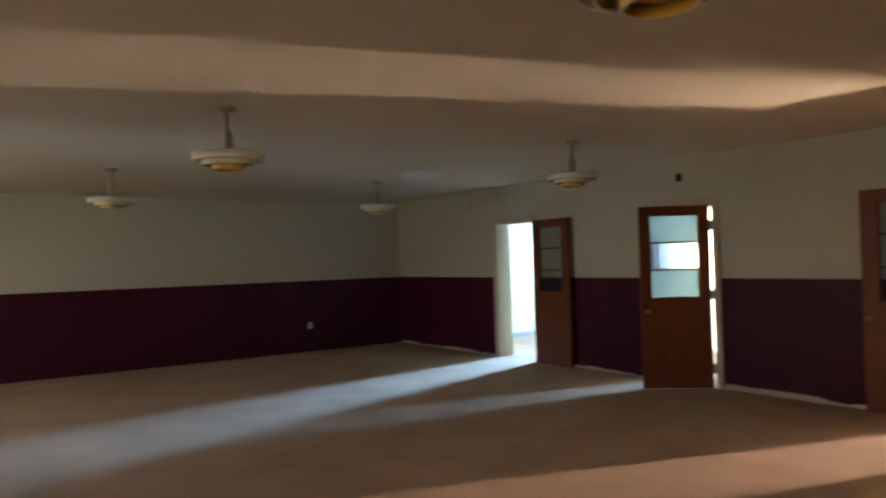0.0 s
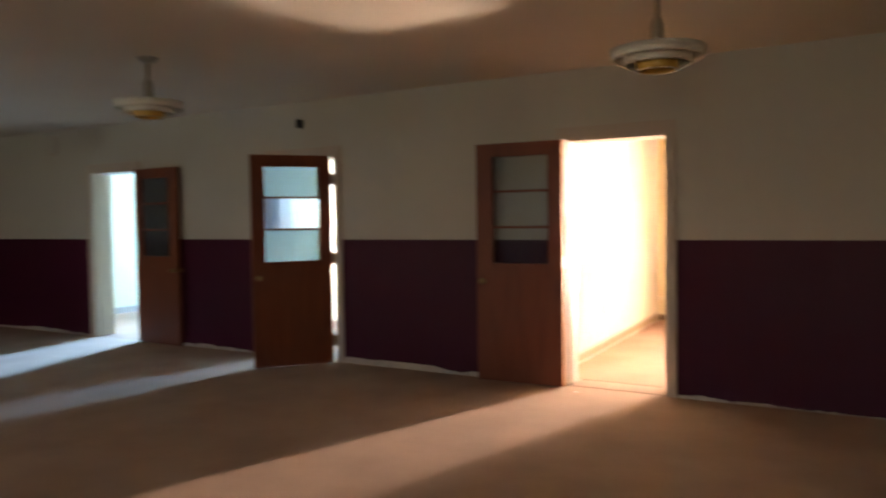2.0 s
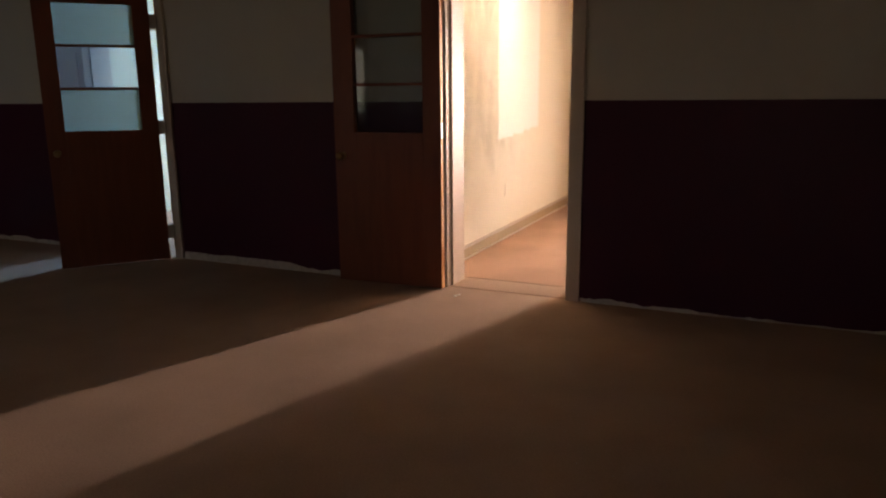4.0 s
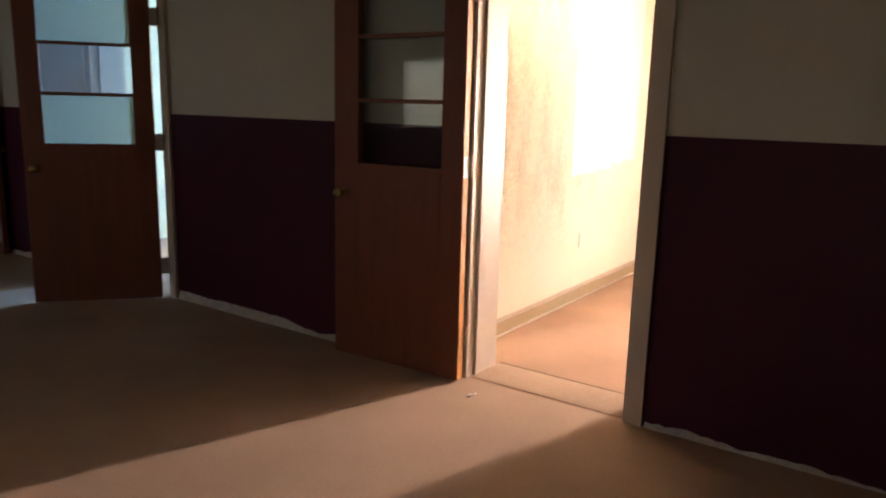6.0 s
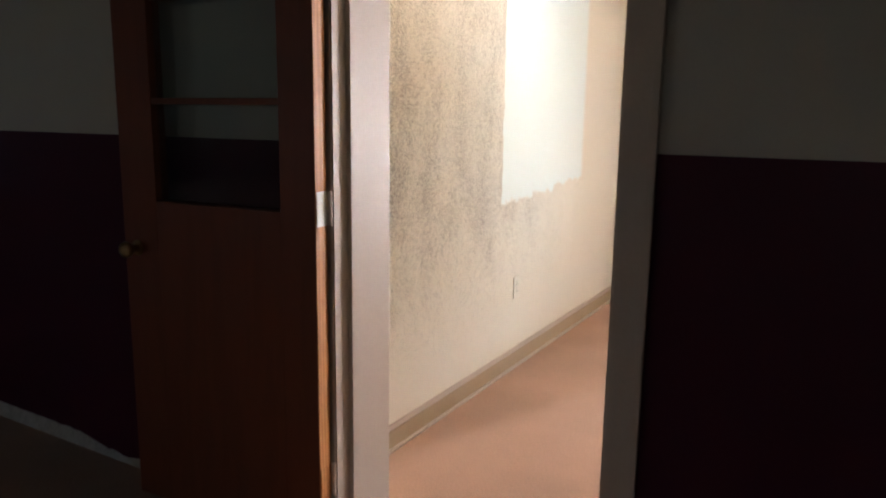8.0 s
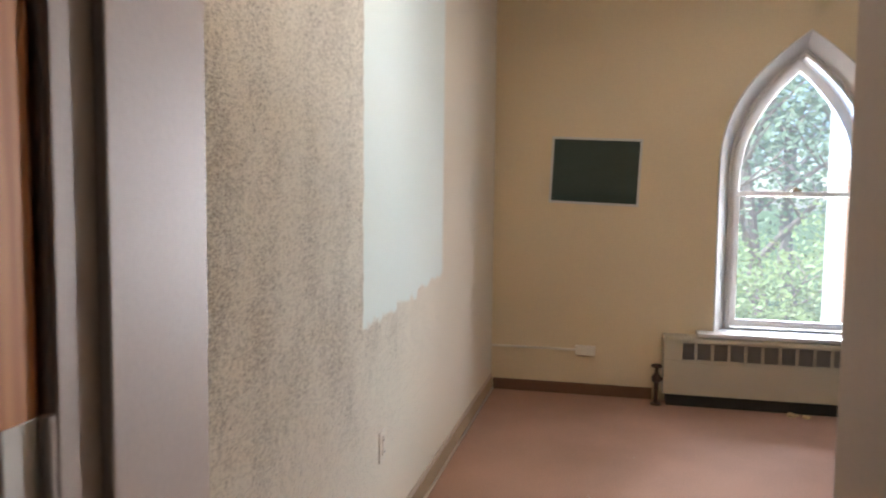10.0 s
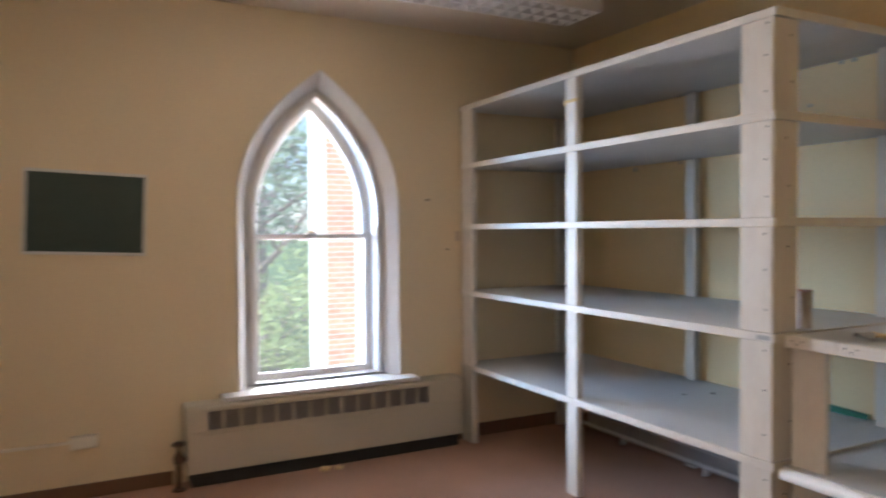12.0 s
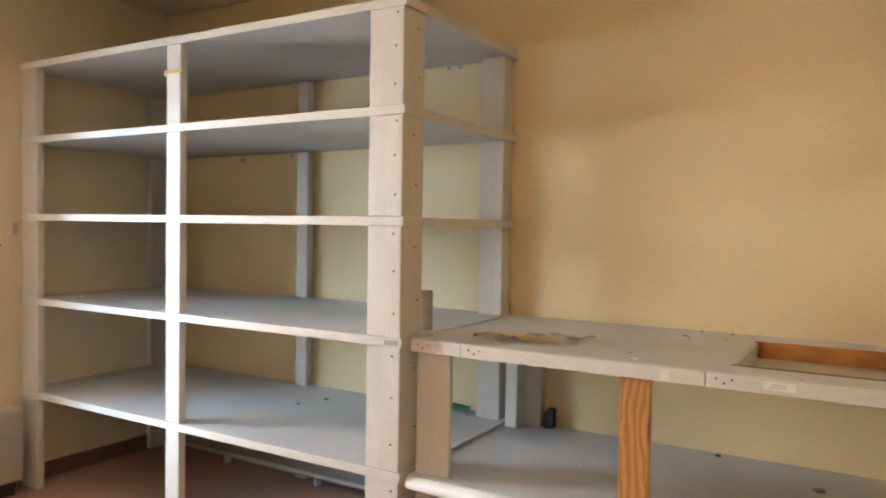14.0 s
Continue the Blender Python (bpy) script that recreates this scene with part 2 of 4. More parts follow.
RAW_STRIP = wood_material("bare_pine_strip", (0.56, 0.25, 0.07), (0.38, 0.14, 0.035), 0.5, (1.2, 14, 14), 1.6, strength=0.7)
EDGE_WOOD = wood_material("bare_door_edge", (0.62, 0.27, 0.075), (0.48, 0.18, 0.045), 0.6)
PALE_BOARD = material("beige_hardboard", (0.56, 0.50, 0.40), 0.7, (0.48, 0.41, 0.32), 5, 70, 0.1)
BASE_BROWN = material("brown_baseboard_paint", (0.16, 0.085, 0.045), 0.5, (0.10, 0.05, 0.03), 5, 80, 0.15)
BASE_TAN = material("tan_vinyl_base", (0.40, 0.29, 0.17), 0.55, (0.33, 0.23, 0.13), 5, 80, 0.15)
RAD = material("beige_radiator_enamel", (0.52, 0.47, 0.37), 0.42, (0.45, 0.40, 0.31), 3, 80, 0.06, amount=0.5)
SHADE_DARK = material("painted_shade", (0.03, 0.028, 0.025), 0.8, bump=0)
FIN = material("grey_fin_metal", (0.34, 0.31, 0.29), 0.5, (0.26, 0.24, 0.22), 20, 90, 0.1, metal=0.2)
BRASS = material("tarnished_brass", (0.30, 0.20, 0.09), 0.4, (0.14, 0.09, 0.05), 20, 90, 0.1, metal=0.9)
BRONZE = material("dark_bronze", (0.085, 0.048, 0.030), 0.5, (0.05, 0.03, 0.02), 20, 90, 0.1, metal=0.3)
STEEL = material("worn_steel", (0.45, 0.44, 0.42), 0.35, (0.30, 0.29, 0.27), 15, 90, 0.1, metal=0.9)
IVORY = material("ivory_plastic", (0.74, 0.69, 0.60), 0.4, (0.66, 0.61, 0.52), 10, 80, 0.05)
SLATE = material("dark_green_chalkboard", (0.022, 0.042, 0.032), 0.55, (0.035, 0.055, 0.045), 4, 30, 0.08, stretch=(1, 1, 4))
ALU = material("aluminium_trim", (0.62, 0.62, 0.60), 0.4, (0.50, 0.50, 0.49), 10, 80, 0.08, metal=0.6)
LAMP_RIM = material("pale_lamp_rim", (0.80, 0.76, 0.66), 0.25, (0.70, 0.66, 0.56), 5, 60, 0.05)
LAMP_RING = material("dull_pale_lamp_ring", (0.76, 0.73, 0.64), 0.35, (0.62, 0.58, 0.49), 6, 60, 0.05)
LAMP_CORE = material("amber_lamp_bowl", (0.70, 0.42, 0.09), 0.35, (0.62, 0.34, 0.06), 5, 60, 0.05)
LAMP_METAL = material("brown_grey_lamp_metal", (0.38, 0.34, 0.28), 0.4, (0.24, 0.21, 0.17), 8, 60, 0.08, metal=0.2)
BLACK = material("black_rubber", (0.02, 0.02, 0.022), 0.6, bump=0.1)
GREEN = material("green_painted_strip", (0.012, 0.13, 0.06), 0.45, (0.01, 0.09, 0.04), 12, 60, 0.1)
PAPER = material("tan_paper_scraps", (0.80, 0.62, 0.33), 0.8, (0.64, 0.47, 0.23), 20, 90, 0.3)
GREYWOOD = material("grey_splinters", (0.42, 0.40, 0.39), 0.8, (0.30, 0.28, 0.27), 30, 90, 0.3)
TIN = material("rusty_tin", (0.50, 0.46, 0.42), 0.4, (0.36, 0.20, 0.14), 25, 80, 0.15, metal=0.5)
TAPE = material("yellowed_tape", (0.60, 0.45, 0.18), 0.5, (0.52, 0.38, 0.14), 20, 60, 0.1)
LABEL = material("white_label_paper", (0.84, 0.80, 0.72), 0.7, (0.66, 0.60, 0.50), 20, 60, 0.1)
RED_INK = material("faded_red_ink", (0.42, 0.16, 0.10), 0.7, bump=0)
NAIL = material("dark_nail_hole", (0.035, 0.03, 0.028), 0.6, bump=0)
# slight scatter in the window pane veils the view outside with haze
GLASS = glass_material("window_glass", (0.96, 0.98, 1.0), 0.006)
DOOR_GLASS = glass_material("door_glass", (0.84, 0.87, 0.87), 0.06)
FROSTED = glass_material("frosted_glass", (0.62, 0.66, 0.62), 0.75, (0.33, 0.32, 0.24))
BRICK = brick_material("red_brick")
STONE = material("pale_limestone", (0.74, 0.71, 0.64), 0.8, (0.66, 0.62, 0.55), 2, 40, 0.2)
LAWN = material("lawn", (0.09, 0.14, 0.035), 0.9, (0.06, 0.10, 0.025), 0.5, 30, 0.4)
PAVING = material("pale_concrete_paving", (0.42, 0.40, 0.36), 0.85, (0.34, 0.32, 0.29), 0.8, 40, 0.2)
BARK = material("grey_brown_bark", (0.24, 0.20, 0.16), 0.9, (0.15, 0.12, 0.09), 6, 30, 0.6, stretch=(3, 3, 0.6))
ROOF = material("grey_roof_shingles", (0.16, 0.15, 0.15), 0.85, (0.11, 0.10, 0.10), 6, 40, 0.3)


def leaf_material(name, base, other):
    m = material(name, base, 0.6, other, 1.2, 9, 0, amount=0.9)
    m.node_tree.nodes["Principled BSDF"].inputs["Transmission Weight"].default_value = 0.0
    return m


LEAF_DARK = leaf_material("deep_green_leaves", (0.17, 0.24, 0.13), (0.23, 0.30, 0.18))
LEAF_LIGHT = leaf_material("yellow_green_leaves", (0.22, 0.29, 0.10), (0.17, 0.24, 0.09))


# ---- building helpers ----
def thing(name, at, label="", category="", group="", kind="", turn=0.0):
    ob = new(name)
    ob.matrix_basis = pose(*at, 0, 0, turn)
    ob.empty_display_size = 0.1
    return tagged(ob, label, category, group, kind)


def mesh_of(name, bm, mat, smooth=False):
    bmesh.ops.recalc_face_normals(bm, faces=bm.faces)
    me = bpy.data.meshes.new(name)
    bm.to_mesh(me)
    bm.free()
    me.materials.append(mat)
    if smooth:
        for p in me.polygons:
            p.use_smooth = True
    return me


def part(name, bm, mat, parent, label="", smooth=False):
    ob = new(name, mesh_of(name, bm, mat, smooth))
    ob.parent = parent
    return tagged(ob, label)


def whole(name, bm, mat, label="", category="", kind="", group="", at=(0, 0, 0), smooth=False):
    ob = new(name, mesh_of(name, bm, mat, smooth))
    ob.location = at
    return tagged(ob, label, category, group, kind)


def box(bm, x0, x1, y0, y1, z0, z1, bevel=0.0):
    m = Matrix.LocRotScale(((x0 + x1) / 2, (y0 + y1) / 2, (z0 + z1) / 2), None, (abs(x1 - x0), abs(y1 - y0), abs(z1 - z0)))
    made = bmesh.ops.create_cube(bm, size=1, matrix=m)
    if bevel:
        edges = {e for v in made["verts"] for e in v.link_edges}
        bmesh.ops.bevel(bm, geom=list(edges), offset=bevel, segments=2, affect="EDGES", profile=0.6)
    return bm


def boxes(*all_of_them, bevel=0.0):
    bm = bmesh.new()
    for b in all_of_them:
        box(bm, *b, bevel=bevel)
    return bm


def lathe(bm, profile, steps=32, axis="z", at=(0, 0, 0)):
    """A turned shape from (radius, height) pairs."""
    rings = []
    for r, h in profile:
        ring = []
        for i in range(steps):
            a = 2 * math.pi * i / steps
            c, s = r * math.cos(a), r * math.sin(a)
            p = {"z": (c, s, h), "x": (h, c, s), "y": (c, h, s)}[axis]
            ring.append(bm.verts.new(Vector(p) + Vector(at)))
        rings.append(ring)
    for a, b in zip(rings, rings[1:]):
        for i in range(steps):
            j = (i + 1) % steps
            bm.faces.new((a[i], a[j], b[j], b[i]))
    return rings


def turned(profile, steps=32, axis="z", at=(0, 0, 0), caps=True):
    bm = bmesh.new()
    rings = lathe(bm, profile, steps, axis, at)
    if caps:
        bm.faces.new(rings[0][::-1])
        bm.faces.new(rings[-1])
    return bm


def prism(points, axis, lo, hi):
    """A flat outline (pairs) pushed along an axis. Pairs are the two other axes in order."""
    bm = bmesh.new()

    def at(p, v):
        return {"x": (v, p[0], p[1]), "y": (p[0], v, p[1]), "z": (p[0], p[1], v)}[axis]
    a, b = [bm.verts.new(at(p, lo)) for p in points], [bm.verts.new(at(p, hi)) for p in points]
    bm.faces.new(a)
    bm.faces.new(b)
    for i in range(len(points)):
        j = (i + 1) % len(points)
        bm.faces.new((a[i], a[j], b[j], b[i]))
    return bm


# ---- plan ----
WALL = 0.238            # thickness of the wall between hall and side rooms
HALL_H, ROOM_H = 2.685, 2.755
DADO_H = 1.255
HALL_X, HALL_S, HALL_N = -10.5, -5.5, 10.25
EAST, SOUTH, NORTH = 4.35, -2.80, 1.128     # the small room
HEAD = 2.105
DOORS = ((0.068, 0.905), (3.358, 4.198), (6.40, 7.265))


def outline(k, foot, steps=12):
    """The pointed window's outline, half on each side of its middle: k 0 is the glass, 1 the opening in the wall."""
    half, spring, top = 0.35 + 0.17 * k, 1.43 + 0.13 * k, 2.20 + 0.225 * k
    h = top - spring
    arc = []
    for i in range(steps + 1):
        u = i / steps
        arc.append((half * (1 - u ** 2.35), spring + h * u))
    right = [(half, foot)] + arc
    left = [(-y, z) for y, z in reversed(right[:-1])]
    return right + left


def loft(bm, loops, close=False, ends=False):
    """Joins outlines given as lists of points, ring to ring."""
    rings = [[bm.verts.new(p) for p in loop] for loop in loops]
    pairs = list(zip(rings, rings[1:])) + ([(rings[-1], rings[0])] if close else [])
    for a, b in pairs:
        for i in range(len(a)):
            j = (i + 1) % len(a)
            bm.faces.new((a[i], a[j], b[j], b[i]))
    return bm


def window_wall(name, y0, y1, yc, mat, label):
    """An outside wall with one pointed opening in it."""
    x0, x1, sill = EAST, EAST + 0.42, 0.465
    bm = bmesh.new()
    box(bm, x0, x1, y0, yc - 0.52, 0, ROOM_H)
    box(bm, x0, x1, yc + 0.52, y1, 0, ROOM_H)
    box(bm, x0, x1, yc - 0.52, yc + 0.52, 0, sill)
    arch = outline(1.0, sill)[1:-1]
    for (ya, za), (yb, zb) in zip(arch, arch[1:]):
        v = [bm.verts.new((x, yc + y, z)) for x in (x0, x1) for y, z in ((ya, za), (yb, zb), (yb, ROOM_H), (ya, ROOM_H))]
        for f in ((0, 1, 2, 3), (4, 5, 6, 7), (0, 1, 5, 4), (2, 3, 7, 6)):
            bm.faces.new([v[i] for i in f])
    return whole(name, bm, mat, label, "wall", "structure")


def window(name, yc, label):
    w = thing(name, (EAST, yc, 0.0), label, "window", kind="structure")

    def ring(k, x, foot):
        return [(x, y, z) for y, z in outline(k, foot)]
    bm = bmesh.new()
    loft(bm, [ring(0.99, -0.006, 0.485), ring(0.95, -0.012, 0.485), ring(0.90, 0.0, 0.485), ring(0.52, 0.115, 0.485), ring(0.52, 0.30, 0.485), ring(0.99, 0.40, 0.485)])
    part("reveal", bm, WHITE, w, "white painted splayed reveal")
    frame_part = part("window_frame", loft(bmesh.new(), [ring(0.52, 0.10, 0.49), ring(0.46, 0.092, 0.49), ring(0.42, 0.10, 0.49), ring(0.30, 0.10, 0.50), ring(0.30, 0.27, 0.50), ring(0.52, 0.27, 0.49)], close=True), WHITE, w)
    part("stop_bead", loft(bmesh.new(), [ring(0.36, 0.088, 0.50), ring(0.31, 0.088, 0.50), ring(0.31, 0.10, 0.50), ring(0.36, 0.10, 0.50)], close=True), WHITE, frame_part)
    part("upper_sash", loft(bmesh.new(), [ring(0.31, 0.230, 1.375), ring(0.03, 0.230, 1.395), ring(0.0, 0.240, 1.40), ring(0.0, 0.265, 1.40), ring(0.31, 0.265, 1.375)], close=True), WHITE, w)
    part("lower_sash", boxes((0.197, 0.229, -0.402, -0.35, 0.492, 1.41), (0.197, 0.229, 0.35, 0.402, 0.492, 1.41), (0.197, 0.229, -0.35, 0.35, 0.492, 0.54),
                             (0.193, 0.229, -0.35, 0.35, 1.375, 1.41), bevel=0.003), WHITE, w)
    part("sash_lock", boxes((0.196, 0.222, -0.03, 0.03, 1.41, 1.422), (0.198, 0.216, -0.012, 0.02, 1.422, 1.436), bevel=0.002), BRASS, w, "tarnished brass sash lock")
    for s in (-1, 1):
        part("sash_horn", boxes((0.088, 0.10, s * 0.405 - 0.012, s * 0.405 + 0.012, 1.36, 1.46), bevel=0.004), WHITE, w)
    pane = part("pane", boxes((0.212, 0.215, -0.352, 0.352, 0.53, 1.38)), GLASS, w, "clear window glass")
    pane.visible_shadow = False
    bm = bmesh.new()
    loft(bm, [ring(0.02, 0.248, 1.39), ring(0.02, 0.251, 1.39)])
    for x in (0.248, 0.251):
        bm.faces.new([bm.verts.new(p) for p in ring(0.02, x, 1.39)])
    pane = part("pane", bm, GLASS, w, "clear window glass")
    pane.visible_shadow = False
    part("window_sill", boxes((-0.0018, 0.30, -0.515, 0.515, 0.463, 0.486), (-0.135, -0.002, -0.60, 0.625, 0.4625, 0.487), bevel=0.004), WHITE, w, "white painted sill with rounded nose")
    return w


# ---- hall structure ----
whole("floor", boxes((HALL_X, 0, HALL_S, HALL_N, -0.15, 0)), CARPET, "brown low-pile carpet, faded and bare in the hall", "floor", "structure")
whole("floor_side_rooms", boxes((0, EAST + 0.4, HALL_S, HALL_N, -0.15, 0)), CARPET_ROOM, "reddish brown low-pile carpet in the side rooms", "floor", "structure")
whole("ceiling", boxes((HALL_X, 0, HALL_S, HALL_N, HALL_H, HALL_H + 0.25)), CEILING, "stippled tan ceiling of the hall", "ceiling", "structure")


def door_wall():
    bm = bmesh.new()
    edges = [HALL_S] + [v for d in DOORS for v in d] + [HALL_N]
    for a, b in zip(edges[::2], edges[1::2]):
        box(bm, 0, WALL, a, b, 0, ROOM_H)
    for a, b in DOORS:
        box(bm, 0, WALL, a, b, HEAD, ROOM_H)
    wall = whole("wall_east", bm, HALL_WALL, "grey-beige hall wall with three doorways", "wall", "structure")
    bm = bmesh.new()
    edges = [HALL_S] + [v for a, b in DOORS for v in (a - 0.078, b + 0.078)] + [HALL_N]
    for a, b in zip(edges[::2], edges[1::2]):
        box(bm, -0.003, 0.0, a, b, 0.0, DADO_H)
    part("dado", bm, DADO, wall, "dark maroon gloss paint below chest height")
    # the room side carries its own paint
    bm = bmesh.new()
    box(bm, WALL, WALL + 0.004, SOUTH, DOORS[0][0], 0, ROOM_H)
    box(bm, WALL, WALL + 0.004, DOORS[0][1], NORTH, 0, ROOM_H)
    box(bm, WALL, WALL + 0.004, DOORS[0][0], DOORS[0][1], HEAD, ROOM_H)
    box(bm, WALL, WALL + 0.004, 1.28, DOORS[1][0], 0, ROOM_H)
    box(bm, WALL, WALL + 0.004, DOORS[1][1], 5.3, 0, ROOM_H)
    box(bm, WALL, WALL + 0.004, 5.45, DOORS[2][0], 0, ROOM_H)
    box(bm, WALL, WALL + 0.004, DOORS[2][1], 9.08, 0, ROOM_H)
    part("room_side_paint", bm, CREAM, wall, "cream paint on the room side")


door_wall()
for name, b, d in (("wall_north", (HALL_X - 0.2, 0, HALL_N, HALL_N + 0.2, 0, HALL_H + 0.2), (HALL_X, -0.003, HALL_N - 0.003, HALL_N, 0, DADO_H)),
                   ("wall_south", (HALL_X - 0.2, 0, HALL_S - 0.2, HALL_S, 0, HALL_H + 0.2), (HALL_X, -0.003, HALL_S, HALL_S + 0.003, 0, DADO_H)),
                   ):
    w = whole(name, boxes(b), HALL_WALL, "grey-beige painted hall wall", "wall", "structure")
    part("dado", boxes(d), DADO, w, "dark maroon gloss paint below chest height")


# unseen west windows; the southern one is added to let fill light in
west = [(-2.3, -0.7), (6.2, 7.8)]
edges = [HALL_S] + [v for w in west for v in w] + [HALL_N]
pieces = [(HALL_X - 0.2, HALL_X, a, b, 0, HALL_H + 0.2) for a, b in zip(edges[::2], edges[1::2])]
for a, b in west:
    pieces += [(HALL_X - 0.2, HALL_X, a, b, 0, 0.9), (HALL_X - 0.2, HALL_X, a, b, 2.3, HALL_H + 0.2)]
w = whole("wall_west", boxes(*pieces), HALL_WALL, "grey-beige painted unseen hall wall, one of its two windows added", "wall", "structure")
bm = boxes((HALL_X, HALL_X + 0.003, HALL_S, HALL_N, 0, 0.898))
part("dado", bm, DADO, w, "dark maroon gloss paint below chest height")
for k, (a, b) in enumerate(west):
    w = thing("window_%d" % (k + 4), (HALL_X, (a + b) / 2, 0.9), "plain white sash window on the unseen side of the hall", "window", kind="structure")
    half = (b - a) / 2
    for y in (-half, -half / 3 - 0.03, half / 3 - 0.03, half - 0.06):
        part("window_frame", boxes((-0.16, -0.10, y, y + 0.06, 0.0, 1.4), bevel=0.003), WHITE, w)
    for z in (0.0, 0.68, 1.34):
        for n in range(3):
            y = (-half, -half / 3 - 0.03, half / 3 - 0.03, half - 0.06)
            part("window_frame", boxes((-0.155, -0.105, y[n] + 0.0602, y[n + 1] - 0.0002, z, z + 0.06), bevel=0.003), WHITE, w)
    part("pane", boxes((-0.131, -0.128, -half, half, 0.0, 1.4)), GLASS, w, "clear window glass").visible_shadow = False


def ragged_strip(name, y0, y1, seed, low, high):
    """Where a baseboard was torn off: bare plaster with a broken upper edge."""
    rnd = random.Random(seed)
    n = max(4, int((y1 - y0) / 0.03))
    bm = bmesh.new()
    h, rows = (low + high) / 2, []
    for i in range(n + 1):
        y = y0 + (y1 - y0) * i / n
        h = min(high, max(low, h + rnd.uniform(-0.009, 0.009)))
        rows.append((y, h))
    for (a, ha), (b, hb) in zip(rows, rows[1:]):
        v = [bm.verts.new(p) for p in ((-0.016, a, 0), (-0.016, b, 0), (-0.005, b, hb), (-0.005, a, ha), (0, a, 0), (0, b, 0), (0, b, hb), (0, a, ha))]
        for f in ((0, 1, 2, 3), (3, 2, 6, 7)):
            bm.faces.new([v[i] for i in f])
    bmesh.ops.remove_doubles(bm, verts=bm.verts, dist=0.0005)
    return whole(name, bm, PLASTER, "torn strip of bare plaster along the wall's foot", "baseboard", "structure")


ragged_strip("baseboard", HALL_S, DOORS[0][0] - 0.09, 1, 0.006, 0.040)
ragged_strip("baseboard", DOORS[0][1] + 0.09, DOORS[1][0] - 0.09, 2, 0.015, 0.06)
ragged_strip("baseboard", DOORS[1][1] + 0.09, DOORS[2][0] - 0.09, 3, 0.01, 0.045)
ragged_strip("baseboard", DOORS[2][1] + 0.09, HALL_N, 4, 0.012, 0.05)


def door_frame(name, a, b):
    f = thing(name, (0, (a + b) / 2, 0), "off-white painted door frame with flat casing", "door frame", kind="structure")
    h = (b - a) / 2
    for s in (-1, 1):
        lo, hi = sorted((s * h, s * (h + 0.078)))
        part("casing", boxes((-0.020, -0.0001, lo, hi, 0, HEAD + 0.10), bevel=0.003), TRIM, f)
        lo, hi = sorted((s * (h + 0.062), s * (h + 0.083)))
        part("back_band", boxes((-0.030, -0.0201, lo, hi, 0, HEAD + 0.10), bevel=0.004), TRIM, f)
        lo, hi = sorted((s * h, s * (h - 0.020)))
        part("jamb", boxes((0.046, WALL + 0.008, lo, hi, 0, HEAD), bevel=0.003), TRIM, f)
        lo, hi = sorted((s * h, s * (h - 0.006)))
        part("rebate", boxes((-0.018, 0.0458, lo, hi, 0, HEAD), bevel=0.001), TRIM, f)
    part("head_casing", boxes((-0.020, -0.0001, -h, h, HEAD + 0.0, HEAD + 0.10), bevel=0.003), TRIM, f)
    part("head_jamb", boxes((-0.018, WALL + 0.008, -h + 0.0201, h - 0.0201, HEAD - 0.02, HEAD - 0.0001), bevel=0.002), TRIM, f)
    return f


def threshold(a, b):
    """The carpet's joint under a door: a low padded hump between two dark seams."""
    t = thing("threshold", (0, (a + b) / 2, 0), "worn carpeted threshold between two dark seams", "threshold", kind="structure")
    h = (b - a) / 2 - 0.022
    part("hump", prism([(0.026, 0.0), (0.060, 0.003), (0.160, 0.005), (0.260, 0.003), (0.294, 0.0)], "y", -h, h), CARPET, t)
    for x in (0.014, 0.290):
        part("seam", boxes((x, x + 0.013, -h, h, 0.0, 0.002), bevel=0.0008), SEAM, t, "dark carpet seam")


threshold(*DOORS[0])
for i, (a, b) in enumerate(DOORS):
    door_frame("door_frame_%d" % (i + 1), a, b)


